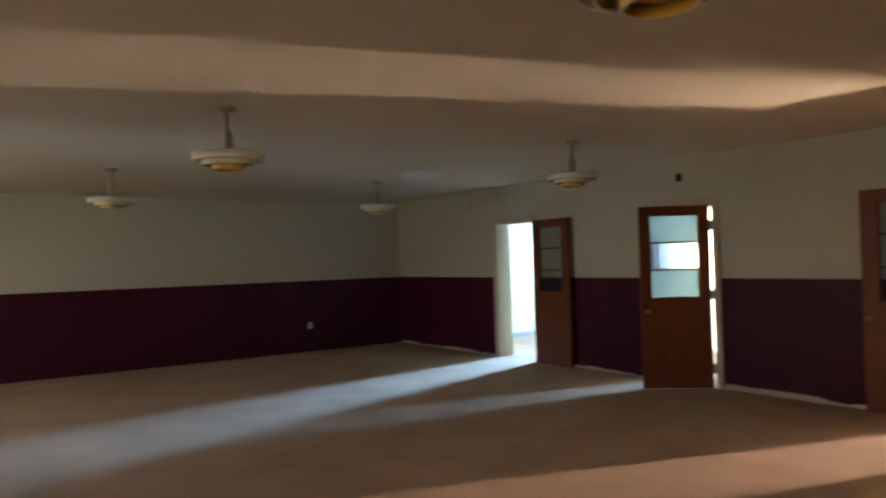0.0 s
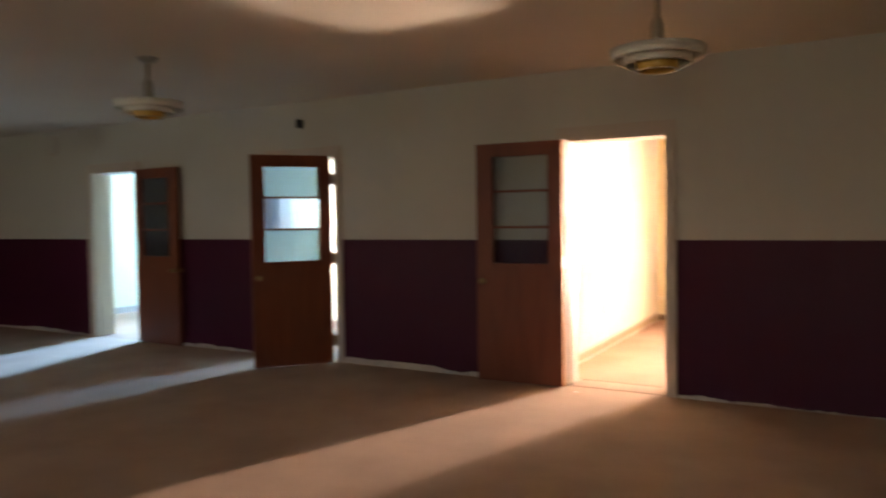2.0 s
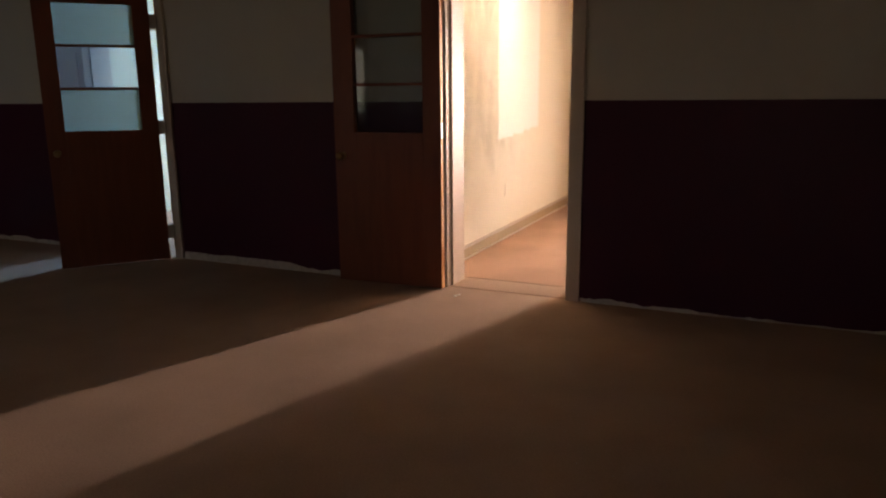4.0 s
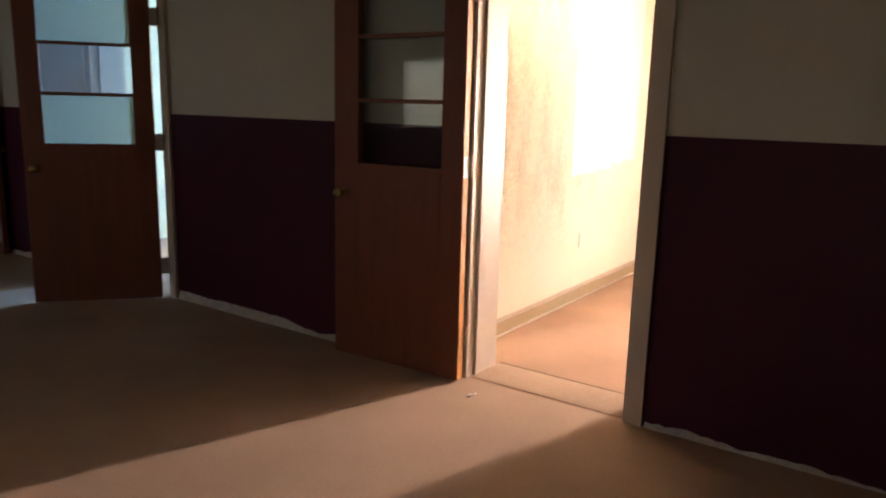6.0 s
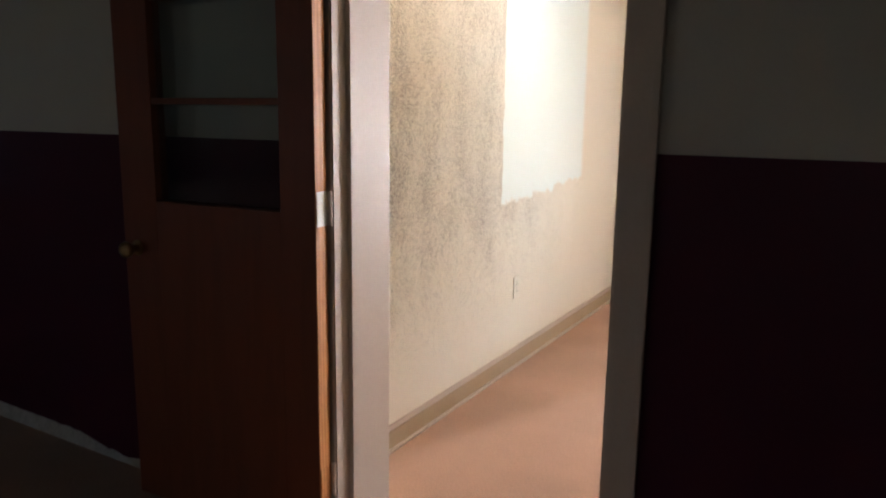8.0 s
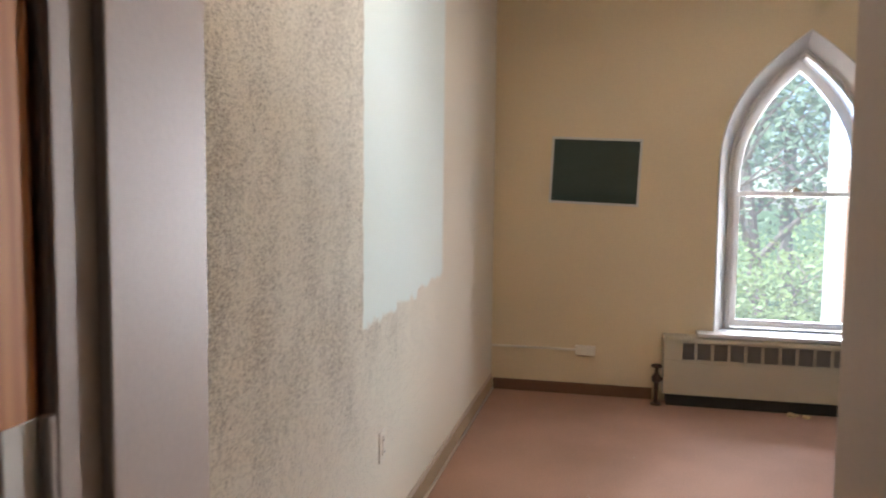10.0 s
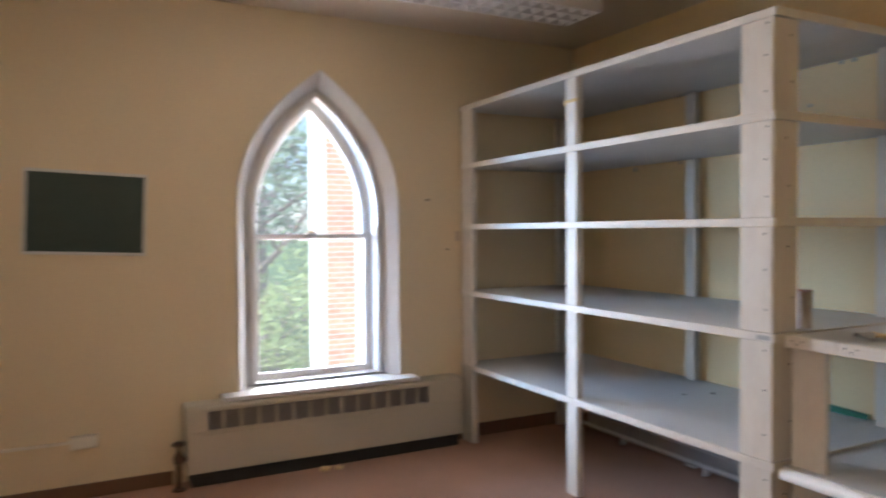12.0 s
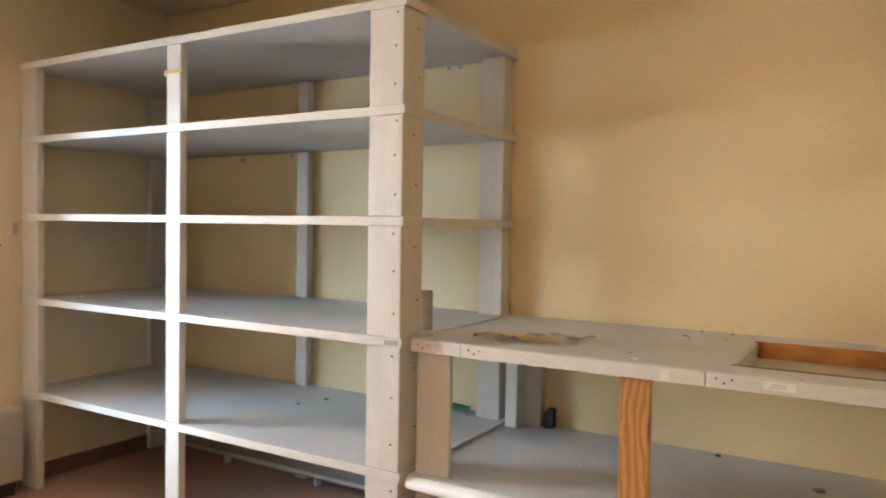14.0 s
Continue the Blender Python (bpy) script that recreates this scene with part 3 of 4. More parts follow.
def door_leaf(name, hinge, angle, label, flip=1, edge=None, gap=0.0, stiles=(0.125, 0.155), frosted=False, thick=0.042):
    """A half-glazed leaf. It reaches along its own +y from the hinge; angle turns it; flip puts the knuckles on the other face."""
    d = thing(name, (hinge[0], hinge[1], 0.008), label, "door", kind="structure", turn=angle)
    W, H, T = 0.786, 2.092, thick
    g0, g1, z0, z1 = stiles[0], W - stiles[1], 1.045, 1.975
    part("hinge_stile", boxes((-T, 0, 0.002, g0, 0, H), bevel=0.002), DOOR_WOOD, d)
    part("edge_strip", boxes((-T + 0.001, -0.001, -0.001, 0.0018, 0, H)), edge or DOOR_WOOD, d, "bare lighter wood on the door's edge")
    part("lock_stile", boxes((-T, 0, g1, W, 0, H), bevel=0.002), DOOR_WOOD, d)
    part("top_rail", boxes((-T, 0, g0, g1, z1, H), bevel=0.002), DOOR_WOOD, d)
    part("lower_panel", boxes((-T, 0, g0, g1, 0, z0), bevel=0.002), DOOR_WOOD, d)
    for z in (z0 + 0.315, z0 + 0.628):
        part("glazing_bar", boxes((-T + 0.004, -0.004, g0, g1, z - 0.010, z + 0.010), bevel=0.002), DOOR_WOOD, d)
    for k, (a, b) in enumerate(((z0, z0 + 0.305), (z0 + 0.325, z0 + 0.618), (z0 + 0.638, z1))):
        dull = frosted and k != 1
        p = part("pane", boxes((-T / 2 - 0.002, -T / 2 + 0.002, g0 - 0.006, g1 + 0.006, a - 0.006, b + 0.006)), FROSTED if dull else DOOR_GLASS, d, "frosted glass" if dull else "thin dusty glass")
        p.visible_shadow = False
    for s, x in ((1, 0.0), (-1, -T)):
        rosette = part("rosette", turned([(0.001, x), (0.026, x), (0.026, x + s * 0.004), (0.012, x + s * 0.008), (0.010, x + s * 0.03)], 20, "x", (0, W - 0.06, 0.885)), BRASS, d, "tarnished brass rose")
        part("knob", turned([(0.010, x + s * 0.026), (0.020, x + s * 0.032), (0.027, x + s * 0.045), (0.024, x + s * 0.058), (0.010, x + s * 0.063)], 20, "x", (0, W - 0.06, 0.885)), BRASS, rosette, smooth=True)
    x = 0.004 if flip > 0 else -T - 0.004
    for z in (0.22, 1.06, 1.86):
        hg = part("hinge", turned([(0.0075, z - 0.05), (0.0075, z + 0.05)], 12, "z", (x, -0.008, 0)), TRIM, d, "painted butt hinge")
        # pale ivory on the middle hinge leaf paints the shine of its metal
        part("hinge_leaf", boxes((-T + 0.004, -0.002, -0.0035, -0.0012, z - 0.05, z + 0.05)), LAMP_METAL if edge is None else IVORY if z == 1.06 else EDGE_WOOD, hg)
        if gap:
            part("hinge_block", boxes((-0.030, 0.012, -gap, -0.0036, z - 0.055, z + 0.055), bevel=0.003), LAMP_METAL, hg)
    return d


door_leaf("door_1", (-0.034, 0.912), 3.0, "red-brown half-glazed wooden door folded back against the wall", 1, EDGE_WOOD, thick=0.054)
door_leaf("door_2", (-0.056, 3.389), 50.0, "dark red-brown half-glazed wooden door standing half open", 1, gap=0.050, stiles=(0.118, 0.130), frosted=True)
door_leaf("door_3", (-0.060, 6.375), 177.0, "dark half-glazed wooden door folded back against the hall wall", -1)

# ---- side rooms ----
whole("ceiling_side_rooms", boxes((WALL, EAST, HALL_S, HALL_N, ROOM_H, ROOM_H + 0.2)), CEILING, "flat painted ceiling of the side rooms", "ceiling", "structure")
whole("wall_mould", boxes((WALL, EAST, NORTH, NORTH + 0.15, 0, ROOM_H)), MOULD, "cream wall speckled with grey mould round a white plaster patch", "wall", "structure")
whole("wall_room_south", boxes((WALL, EAST, SOUTH - 0.2, SOUTH, 0, ROOM_H)), CREAM, "cream-yellow painted room wall", "wall", "structure")
window_wall("wall_window", SOUTH - 0.2, NORTH + 0.15, -0.862, WINDOW_WALL, "cream-beige outside wall with a pointed window")
window("window_1", -0.862, "white pointed-arch sash window with a deep reveal")
SIDE = material("pale_side_room_paint", (0.62, 0.59, 0.43), 0.7, (0.54, 0.51, 0.37), 1.0, 80, 0.15)
whole("wall_partition", boxes((WALL, EAST, 5.30, 5.45, 0, ROOM_H)), SIDE, "pale painted partition wall", "wall", "structure")
whole("wall_partition_north", boxes((WALL, EAST, 9.08, 9.25, 0, ROOM_H)), SIDE, "pale painted end wall of a side room", "wall", "structure")
whole("baseboard_north", boxes((WALL, EAST, 9.068, 9.0799, 0, 0.10), bevel=0.002), FIN, "grey baseboard of a side room", "baseboard", "structure")
window_wall("wall_window_2", NORTH + 0.1501, 5.375, 3.10, SIDE, "pale outside wall with a pointed window")
window_wall("wall_window_3", 5.3751, 9.25, 7.80, SIDE, "pale outside wall with a pointed window")
window("window_2", 3.10, "white pointed-arch sash window")
window("window_3", 7.80, "white pointed-arch sash window")


def base_run(name, b, mat, label, shoe=None):
    ob = whole(name, boxes(b, bevel=0.003), mat, label, "baseboard", "structure")
    if shoe:
        part("shoe", boxes(shoe, bevel=0.003), TRIM, ob, "off-white shoe moulding")
    return ob


base_run("baseboard_window_wall", (EAST - 0.012, EAST - 0.0001, 0.03, NORTH - 0.014, 0, 0.078), BASE_BROWN, "dark brown painted baseboard")
b = base_run("baseboard_mould_wall", (WALL + 0.022, EAST - 0.0001, NORTH - 0.010, NORTH - 0.0001, 0.012, 0.085), BASE_TAN, "tan baseboard with an off-white cap and shoe",
             (WALL + 0.022, EAST - 0.02, NORTH - 0.022, NORTH - 0.0102, 0, 0.013))
part("cap", boxes((WALL + 0.022, EAST - 0.02, NORTH - 0.006, NORTH - 0.0001, 0.0852, 0.112), bevel=0.002), TRIM, b, "off-white cap strip")
base_run("baseboard_window_wall_corner", (EAST - 0.012, EAST - 0.0001, SOUTH + 0.014, -1.79, 0, 0.09), BASE_BROWN, "dark brown painted baseboard")
base_run("baseboard_south_wall", (WALL + 0.022, EAST - 0.0001, SOUTH + 0.0001, SOUTH + 0.012, 0, 0.09), BASE_BROWN, "dark brown painted baseboard")


# ---- outdoors ----
GROUND = -3.6
whole("ground", boxes((-400, 400, -400, 400, GROUND - 0.3, GROUND)), LAWN, "mown lawn round the building", "ground", "structure")
whole("pavement", boxes((4.9, 9.6, -14, 16, GROUND, GROUND + 0.05)), PAVING, "pale sunlit concrete paving beside the building", "pavement", "structure")


def neighbour():
    h = thing("brick_building", (10.0, -2.55, GROUND), "sunlit red brick building with pale stone corner piers", "building")
    part("wall", prism([(0.06, -0.06), (0.5, -0.12), (7.0, -5.0), (7.0, -10.0), (0.06, -10.0)], "z", 0, 10.5), BRICK, h, "red brick wall")
    part("corner_pier", boxes((0, 0.30, -0.21, -0.045, 0, 10.5), bevel=0.01), STONE, h, "pale stone corner pier")
    for y in (-0.95, -3.4, -5.9, -8.4):
        part("pier", boxes((0, 0.0599, y, y + 0.28, 0, 10.5), bevel=0.008), STONE, h, "pale stone pier")
    for k, y in enumerate((-2.2, -4.7, -7.2)):
        for z in (1.2, 4.6, 7.9):
            f = part("window", boxes((0.02, 0.0598, y - 0.5, y - 0.42, z, z + 1.7), (0.02, 0.0598, y + 0.42, y + 0.5, z, z + 1.7), (0.02, 0.0598, y - 0.42, y + 0.42, z, z + 0.08),
                                     (0.02, 0.0598, y - 0.42, y + 0.42, z + 1.62, z + 1.7), (0.02, 0.0598, y - 0.42, y + 0.42, z + 0.82, z + 0.88)), WHITE, h)
            part("pane", boxes((0.045, 0.0597, y - 0.42, y + 0.42, z + 0.08, z + 1.62)), FIN, f)
    part("cornice", prism([(-0.2, 0.2), (0.6, 0.1), (7.2, -4.8), (7.2, -10.2), (-0.2, -10.2)], "z", 10.5, 10.8), STONE, h)
    part("roof", prism([(-0.3, 10.8), (7.3, 10.8), (3.5, 13.2)], "y", -10.2, -4.9), ROOF, h)


neighbour()


def tree(name, at, height, spread, leaves, mat, label, seed, low=0.25, size=0.16):
    """A trunk that tapers into limbs, and a crown of many single leaves in uneven clumps."""
    rnd = random.Random(seed)
    t = thing(name, at, label, "tree", group="trees outside the window")
    bm = bmesh.new()
    tips = []

    def limb(p, d, length, r, level):
        steps, ring0 = 5, None
        for i in range(steps + 1):
            q = r * (1 - 0.55 * i / steps)
            side = d.orthogonal().normalized()
            up = d.cross(side)
            ring = [bm.verts.new(p + (side * math.cos(a) + up * math.sin(a)) * q) for a in (k * math.tau / 7 for k in range(7))]
            if ring0:
                for k in range(7):
                    bm.faces.new((ring0[k], ring0[(k + 1) % 7], ring[(k + 1) % 7], ring[k]))
            ring0 = ring
            if i >= steps - 2 or level > 1:
                tips.append(p.copy())
            p = p + d * (length / steps)
            d = (d + Vector((rnd.uniform(-.16, .16), rnd.uniform(-.16, .16), rnd.uniform(-.02, .12)))).normalized()
            if level < 2 and i >= 2:
                for _ in range(2):
                    a = rnd.uniform(0, math.tau)
                    out = Vector((math.cos(a), math.sin(a), rnd.uniform(0.1, 0.8))).normalized()
                    limb(p.copy(), (d * 0.35 + out).normalized(), length * rnd.uniform(0.42, 0.62), q * 0.55, level + 1)
    limb(Vector((0, 0, -0.1)), Vector((0, 0, 1)), height * 0.62, height * 0.028, 0)
    part("trunk", bm, BARK, t)
    verts, faces = [], []
    top = max(p.z for p in tips)
    clumps = [p + Vector((rnd.gauss(0, spread * 0.16), rnd.gauss(0, spread * 0.16), rnd.gauss(0, spread * 0.12))) for p in tips if p.z > low * top]
    while len(clumps) < 70:
        clumps.append(rnd.choice(clumps) + Vector((rnd.gauss(0, spread * .25), rnd.gauss(0, spread * .25), rnd.gauss(0, spread * .2))))
    for i in range(leaves):
        c = clumps[rnd.randrange(len(clumps))]
        p = c + Vector((rnd.gauss(0, 1), rnd.gauss(0, 1), rnd.gauss(0, 0.8))) * spread * 0.10
        u = Vector((rnd.gauss(0, 1), rnd.gauss(0, 1), rnd.gauss(0, .6))).normalized()
        w = u.orthogonal().normalized()
        s = size * rnd.uniform(0.6, 1.3)
        k = len(verts)
        verts += [p - u * s, p + w * s * 0.5, p + u * s, p - w * s * 0.5]
        faces += [(k, k + 1, k + 2), (k, k + 2, k + 3)]
    me = bpy.data.meshes.new("crown")
    me.from_pydata([tuple(v) for v in verts], [], faces)
    me.materials.append(mat)
    crown = new("crown", me)
    crown.parent = t
    return t


tree("maple_tree", (17.5, -3.3, GROUND), 9.5, 4.6, 3600, LEAF_DARK, "tall leafy tree with deep green leaves on the lawn", 5, size=0.085)
tree("maple_tree", (27.0, -6.0, GROUND), 12.0, 7.0, 2500, LEAF_DARK, "tall spreading tree behind another on the lawn", 8, size=0.17)
tree("young_tree", (13.2, -2.75, GROUND), 4.2, 2.3, 5500, LEAF_LIGHT, "young yellow-green tree in full sun", 11, low=0.2, size=0.055)
tree("maple_tree", (36.0, -4.0, GROUND), 13.0, 9.0, 2200, LEAF_DARK, "broad tree far off on the lawn", 14, size=0.22)

# ---- hall fittings ----
def pendant(at, label):
    """A ceiling light on a stem: rose, tube, metal cap, two pale rings and an amber one, stepping down to the middle."""
    x, y, z = at
    p = thing("pendant_light", (x, y, z), label, "lamp", group="pendant lights of the hall")
    d = HALL_H - z
    part("ceiling_rose", turned([(0.02, d - 0.040), (0.05, d - 0.034), (0.072, d - 0.010), (0.072, d)], 28), LAMP_METAL, p, smooth=True)
    part("stem", turned([(0.012, 0.15), (0.012, d - 0.03)], 16), LAMP_METAL, p, smooth=True)
    part("socket_cup", turned([(0.038, 0.075), (0.034, 0.10), (0.032, 0.20), (0.020, 0.225), (0.013, 0.235)], 28), LAMP_METAL, p, smooth=True)
    part("cap", turned([(0.182, 0.054), (0.178, 0.062), (0.140, 0.074), (0.060, 0.086), (0.030, 0.088)], 36), LAMP_METAL, p, "wide brown-grey metal cap", smooth=True)
    for r, z0, z1, mat, words in ((0.250, 0.012, 0.064, LAMP_RING, "dull pale outer ring"), (0.186, -0.018, 0.045, LAMP_RING, "dull pale middle ring"), (0.114, -0.050, 0.050, LAMP_CORE, "amber inner ring")):
        bm = bmesh.new()
        lathe(bm, [(r - 0.016, z0 + 0.003), (r - 0.013, z0), (r - 0.008, z0), (r - 0.006, z0 + 0.004), (r + 0.002, z1), (r - 0.003, z1), (r - 0.016, z0 + 0.003)], 44)
        part("ring" if mat is LAMP_RING else "inner_ring", bm, mat, p, words, smooth=True)
        rim = bmesh.new()
        lathe(rim, [(r - 0.017, z0 - 0.001), (r - 0.0105, z0 - 0.004), (r - 0.005, z0 - 0.001)], 44)
        part("rim", rim, LAMP_RIM, p, "pale polished rim", smooth=True)
    part("diffuser", turned([(0.100, -0.012), (0.060, -0.018), (0.012, -0.020)], 36), LAMP_CORE, p, "amber bowl", smooth=True)
    for k in range(3):
        bm = boxes((0.112, 0.246, -0.003, 0.003, 0.044, 0.052))
        bmesh.ops.rotate(bm, verts=bm.verts, matrix=Matrix.Rotation(k * math.tau / 3, 3, "Z"))
        part("arm", bm, LAMP_METAL, p)
    return p


first = pendant((-1.83, -0.28, 2.29), "pendant light of stepped pale rings round an amber ring, unlit")
for x, y in ((-2.20, 3.39), (-2.20, 7.20), (-5.60, 3.40), (-5.70, 7.05), (-5.66, -0.38)):
    copy_thing(first, pose(x, y, 2.29))


def sensor():
    s = thing("wall_sensor", (0, 3.775, 2.455), "small dark sensor box on a bracket high on the wall", "sensor")
    part("bracket", boxes((-0.02, 0, -0.012, 0.012, -0.02, 0.02), bevel=0.002), LAMP_METAL, s)
    part("housing", boxes((-0.075, -0.018, -0.022, 0.022, -0.045, 0.045), bevel=0.006), BLACK, s)


sensor()
s = thing("wall_speaker", (0, 8.06, 2.495), "round beige loudspeaker cover on the wall", "speaker")
part("rim", turned([(0.135, 0.0), (0.135, -0.02), (0.118, -0.03), (0.112, -0.022), (0.112, -0.004)], 36, "x"), TRIM, s, smooth=True)
part("grille", turned([(0.111, -0.006), (0.111, -0.018), (0.06, -0.024), (0.004, -0.025)], 36, "x"), HALL_WALL, s)
# white disc put in for a round patch of light on the ceiling
s = thing("light_patch_disc", (-2.12, 6.2, HALL_H), "round white disc imitating a patch of light on the hall ceiling", "plate")
part("plate", turned([(0.27, 0.0), (0.27, -0.012), (0.245, -0.02), (0.004, -0.022)], 40), WHITE, s, smooth=True)


def receptacle(name, at, turn, label, size=(0.07, 0.115)):
    """A duplex socket; its plate faces -y before the turn."""
    w, h = size
    o = thing(name, at, label, "socket", turn=turn)
    part("plate", boxes((-w / 2, w / 2, -0.006, 0, -h / 2, h / 2), bevel=0.002), IVORY, o)
    for z in (-0.02, 0.02):
        face = part("socket_face", turned([(0.016, -0.0062), (0.016, -0.009), (0.002, -0.009)], 16, "y", (0, 0, z)), IVORY, o)
        part("slot", boxes((-0.007, -0.005, -0.0098, -0.0091, z - 0.005, z + 0.005), (0.005, 0.007, -0.0098, -0.0091, z - 0.005, z + 0.005)), NAIL, face)
    part("screw", turned([(0.003, -0.0061), (0.003, -0.0075)], 10, "y"), STEEL, o)
    return o


receptacle("wall_socket", (1.80, NORTH - 0.0001, 0.445), 0, "ivory duplex wall socket in the mouldy wall")
receptacle("wall_socket", (-1.9, HALL_N - 0.0032, 0.46), 0, "ivory wall socket low on the maroon wall")
bm = bmesh.new()
rnd = random.Random(3)
for k in range(5):
    x, y = -0.215 + k * 0.013, 0.755 + math.sin(k * 1.4) * 0.010
    box(bm, x - 0.009, x + 0.009, y - 0.0035, y + 0.0035, 0.0005, 0.004 + 0.004 * rnd.random(), bevel=0.001)
whole("paper_scrap", bm, LABEL, "torn white paper scrap lying on the carpet", "scrap")

# ---- the small room: window side ----
def radiator():
    r = thing("radiator_cover", (EAST, -0.90, 0.0), "beige enamelled convector cover under the window", "radiator")
    y0, y1 = -0.868, 0.868
    front, top, bottom = -0.150, 0.458, 0.082
    g0, g1, z0, z1 = -0.635, 0.775, 0.310, 0.430
    part("front_panel", boxes((front, front + 0.012, y0, y1, bottom, z0), bevel=0.003), RAD, r)
    for a, b in ((y0, g0), (g1, y1)):
        part("side_panel", boxes((front, front + 0.012, a, b, z0 + 0.0002, z1), bevel=0.002), RAD, r)
    part("top", prism([(front, z1), (front, top - 0.022), (front + 0.006, top - 0.008), (front + 0.022, top), (-0.0001, top), (-0.0001, top - 0.014), (front + 0.014, top - 0.014), (front + 0.014, z1)], "y", y0, y1), RAD, r)
    for a, b in ((y0 - 0.004, y0), (y1, y1 + 0.004)):
        part("end_panel", boxes((front + 0.001, -0.0001, a, b, bottom, top - 0.004), bevel=0.001), RAD, r)
    part("seam", boxes((front - 0.006, front - 0.0002, g0 - 0.02, g1 + 0.02, z0 - 0.030, z0 - 0.014), bevel=0.001), RAD, r)
    part("back_plate", boxes((front + 0.030, front + 0.034, g0, g1, z0, z1)), FIN, r)
    n = 14
    w = (g1 - g0) / n
    grille = part("grille", boxes((front + 0.001, front + 0.006, g0, g1, z0, z0 + 0.006), (front + 0.001, front + 0.006, g0, g1, z1 - 0.006, z1)), RAD, r)
    bar = mesh_of("divider", boxes((front - 0.001, front + 0.008, -0.0105, 0.0105, z0 + 0.006, z1 - 0.006), bevel=0.002), RAD)
    for i in range(n + 1):
        o = new("divider", bar)
        o.parent, o.location = grille, (0, min(max(g0 + w * i, g0 + 0.009), g1 - 0.009), 0)
    fin = mesh_of("louvre", boxes((front + 0.010, front + 0.028, g0, g1, -0.0012, 0.0012)), FIN)
    for i in range(9):
        o = new("louvre", fin)
        o.parent, o.location = grille, (0, 0, z0 + 0.012 + i * 0.0125)
    # near-black plate paints the shade of the gap below the cover
    part("shade_plate", boxes((front + 0.03, -0.0001, y0 + 0.02, y1 - 0.02, 0, bottom), bevel=0.002), SHADE_DARK, r, "plate painted dark as the shade under the cover")
    return r


radiator()
v = thing("radiator_valve", (4.225, 0.012, 0.0), "old brass radiator valve with a hand wheel", "valve")
part("pipe", turned([(0.014, 0.0), (0.014, 0.15)], 16), BRONZE, v, smooth=True)
part("floor_flange", turned([(0.036, 0.0), (0.034, 0.01), (0.016, 0.014)], 20), BRONZE, v)
part("body", turned([(0.016, 0.145), (0.028, 0.155), (0.030, 0.185), (0.020, 0.20), (0.012, 0.215), (0.008, 0.25)], 20), BRONZE, v, smooth=True)
part("branch", turned([(0.013, 0.0), (0.013, -0.045)], 14, "y", (0, 0, 0.17)), BRONZE, v, smooth=True)
part("hand_wheel", turned([(0.010, 0.246), (0.034, 0.250), (0.036, 0.258), (0.030, 0.266), (0.008, 0.262)], 22), BRONZE, v, smooth=True)

for x, y, s, seed in ((4.16, -0.80, 0.030, 4), (4.15, -0.885, 0.026, 9), (4.185, -0.842, 0.015, 12)):
    rnd = random.Random(seed)
    bm = bmesh.new()
    bmesh.ops.create_icosphere(bm, subdivisions=2, radius=s)
    for q in bm.verts:
        q.co *= rnd.uniform(0.7, 1.15)
        q.co.z = max(q.co.z * 0.55, -s * 0.3)
    whole("plaster_crumb", bm, PAPER, "crumpled tan lump lying under the radiator", "crumb", group="crumbs on the carpet", at=(x, y, s * 0.3))


def chalkboard():
    c = thing("chalkboard", (EAST - 0.001, 0.444, 1.531), "small dark green chalkboard in a thin aluminium frame", "chalkboard")
    tilt = Matrix.Rotation(radians(2.2), 3, "X")
    def turned_box(*b, bevel=0.001):
        bm = boxes(*b, bevel=bevel)
        bmesh.ops.rotate(bm, verts=bm.verts, matrix=tilt)
        return bm
    w, h = 0.298, 0.224
    part("slate", turned_box((-0.012, -0.002, -w + 0.012, w - 0.012, -h + 0.012, h - 0.012)), SLATE, c)
    for s in (-1, 1):
        lo, hi = sorted((s * w, s * (w - 0.016)))
        part("frame_side", turned_box((-0.020, 0, lo, hi, -h, h), bevel=0.002), ALU, c)
        lo, hi = sorted((s * h, s * (h - 0.016)))
        part("frame_rail", turned_box((-0.020, 0, -w + 0.0161, w - 0.0161, lo, hi), bevel=0.002), ALU, c)
    return c


chalkboard()
r = thing("surface_socket", (EAST, 0.478, 0.310), "ivory surface socket box on a thin wire duct", "socket")
part("box", boxes((-0.042, -0.0001, -0.068, 0.068, -0.034, 0.034), bevel=0.006), IVORY, r)
part("cover", boxes((-0.047, -0.0421, -0.060, 0.060, -0.028, 0.028), bevel=0.003), IVORY, r)
for y in (-0.026, 0.026):
    part("socket_face", turned([(0.017, -0.0472), (0.017, -0.0495), (0.002, -0.0495)], 16, "x", (0, y, 0)), IVORY, r)
part("wire_duct", boxes((-0.016, -0.0001, 0.0685, NORTH - 0.478 - 0.001, -0.008, 0.008), bevel=0.003), IVORY, r)
for y, z, s in ((-1.583, 1.628, 0.009), (-1.73, 1.30, 0.006)):
    whole("wall_nail", turned([(0.002, -0.001), (0.002, -0.014), (s, -0.0145), (s, -0.017), (0.001, -0.0175)], 12, "x"), NAIL, "rusty nail driven into cream plaster", "nail", group="nails in the wall", at=(EAST, y, z))


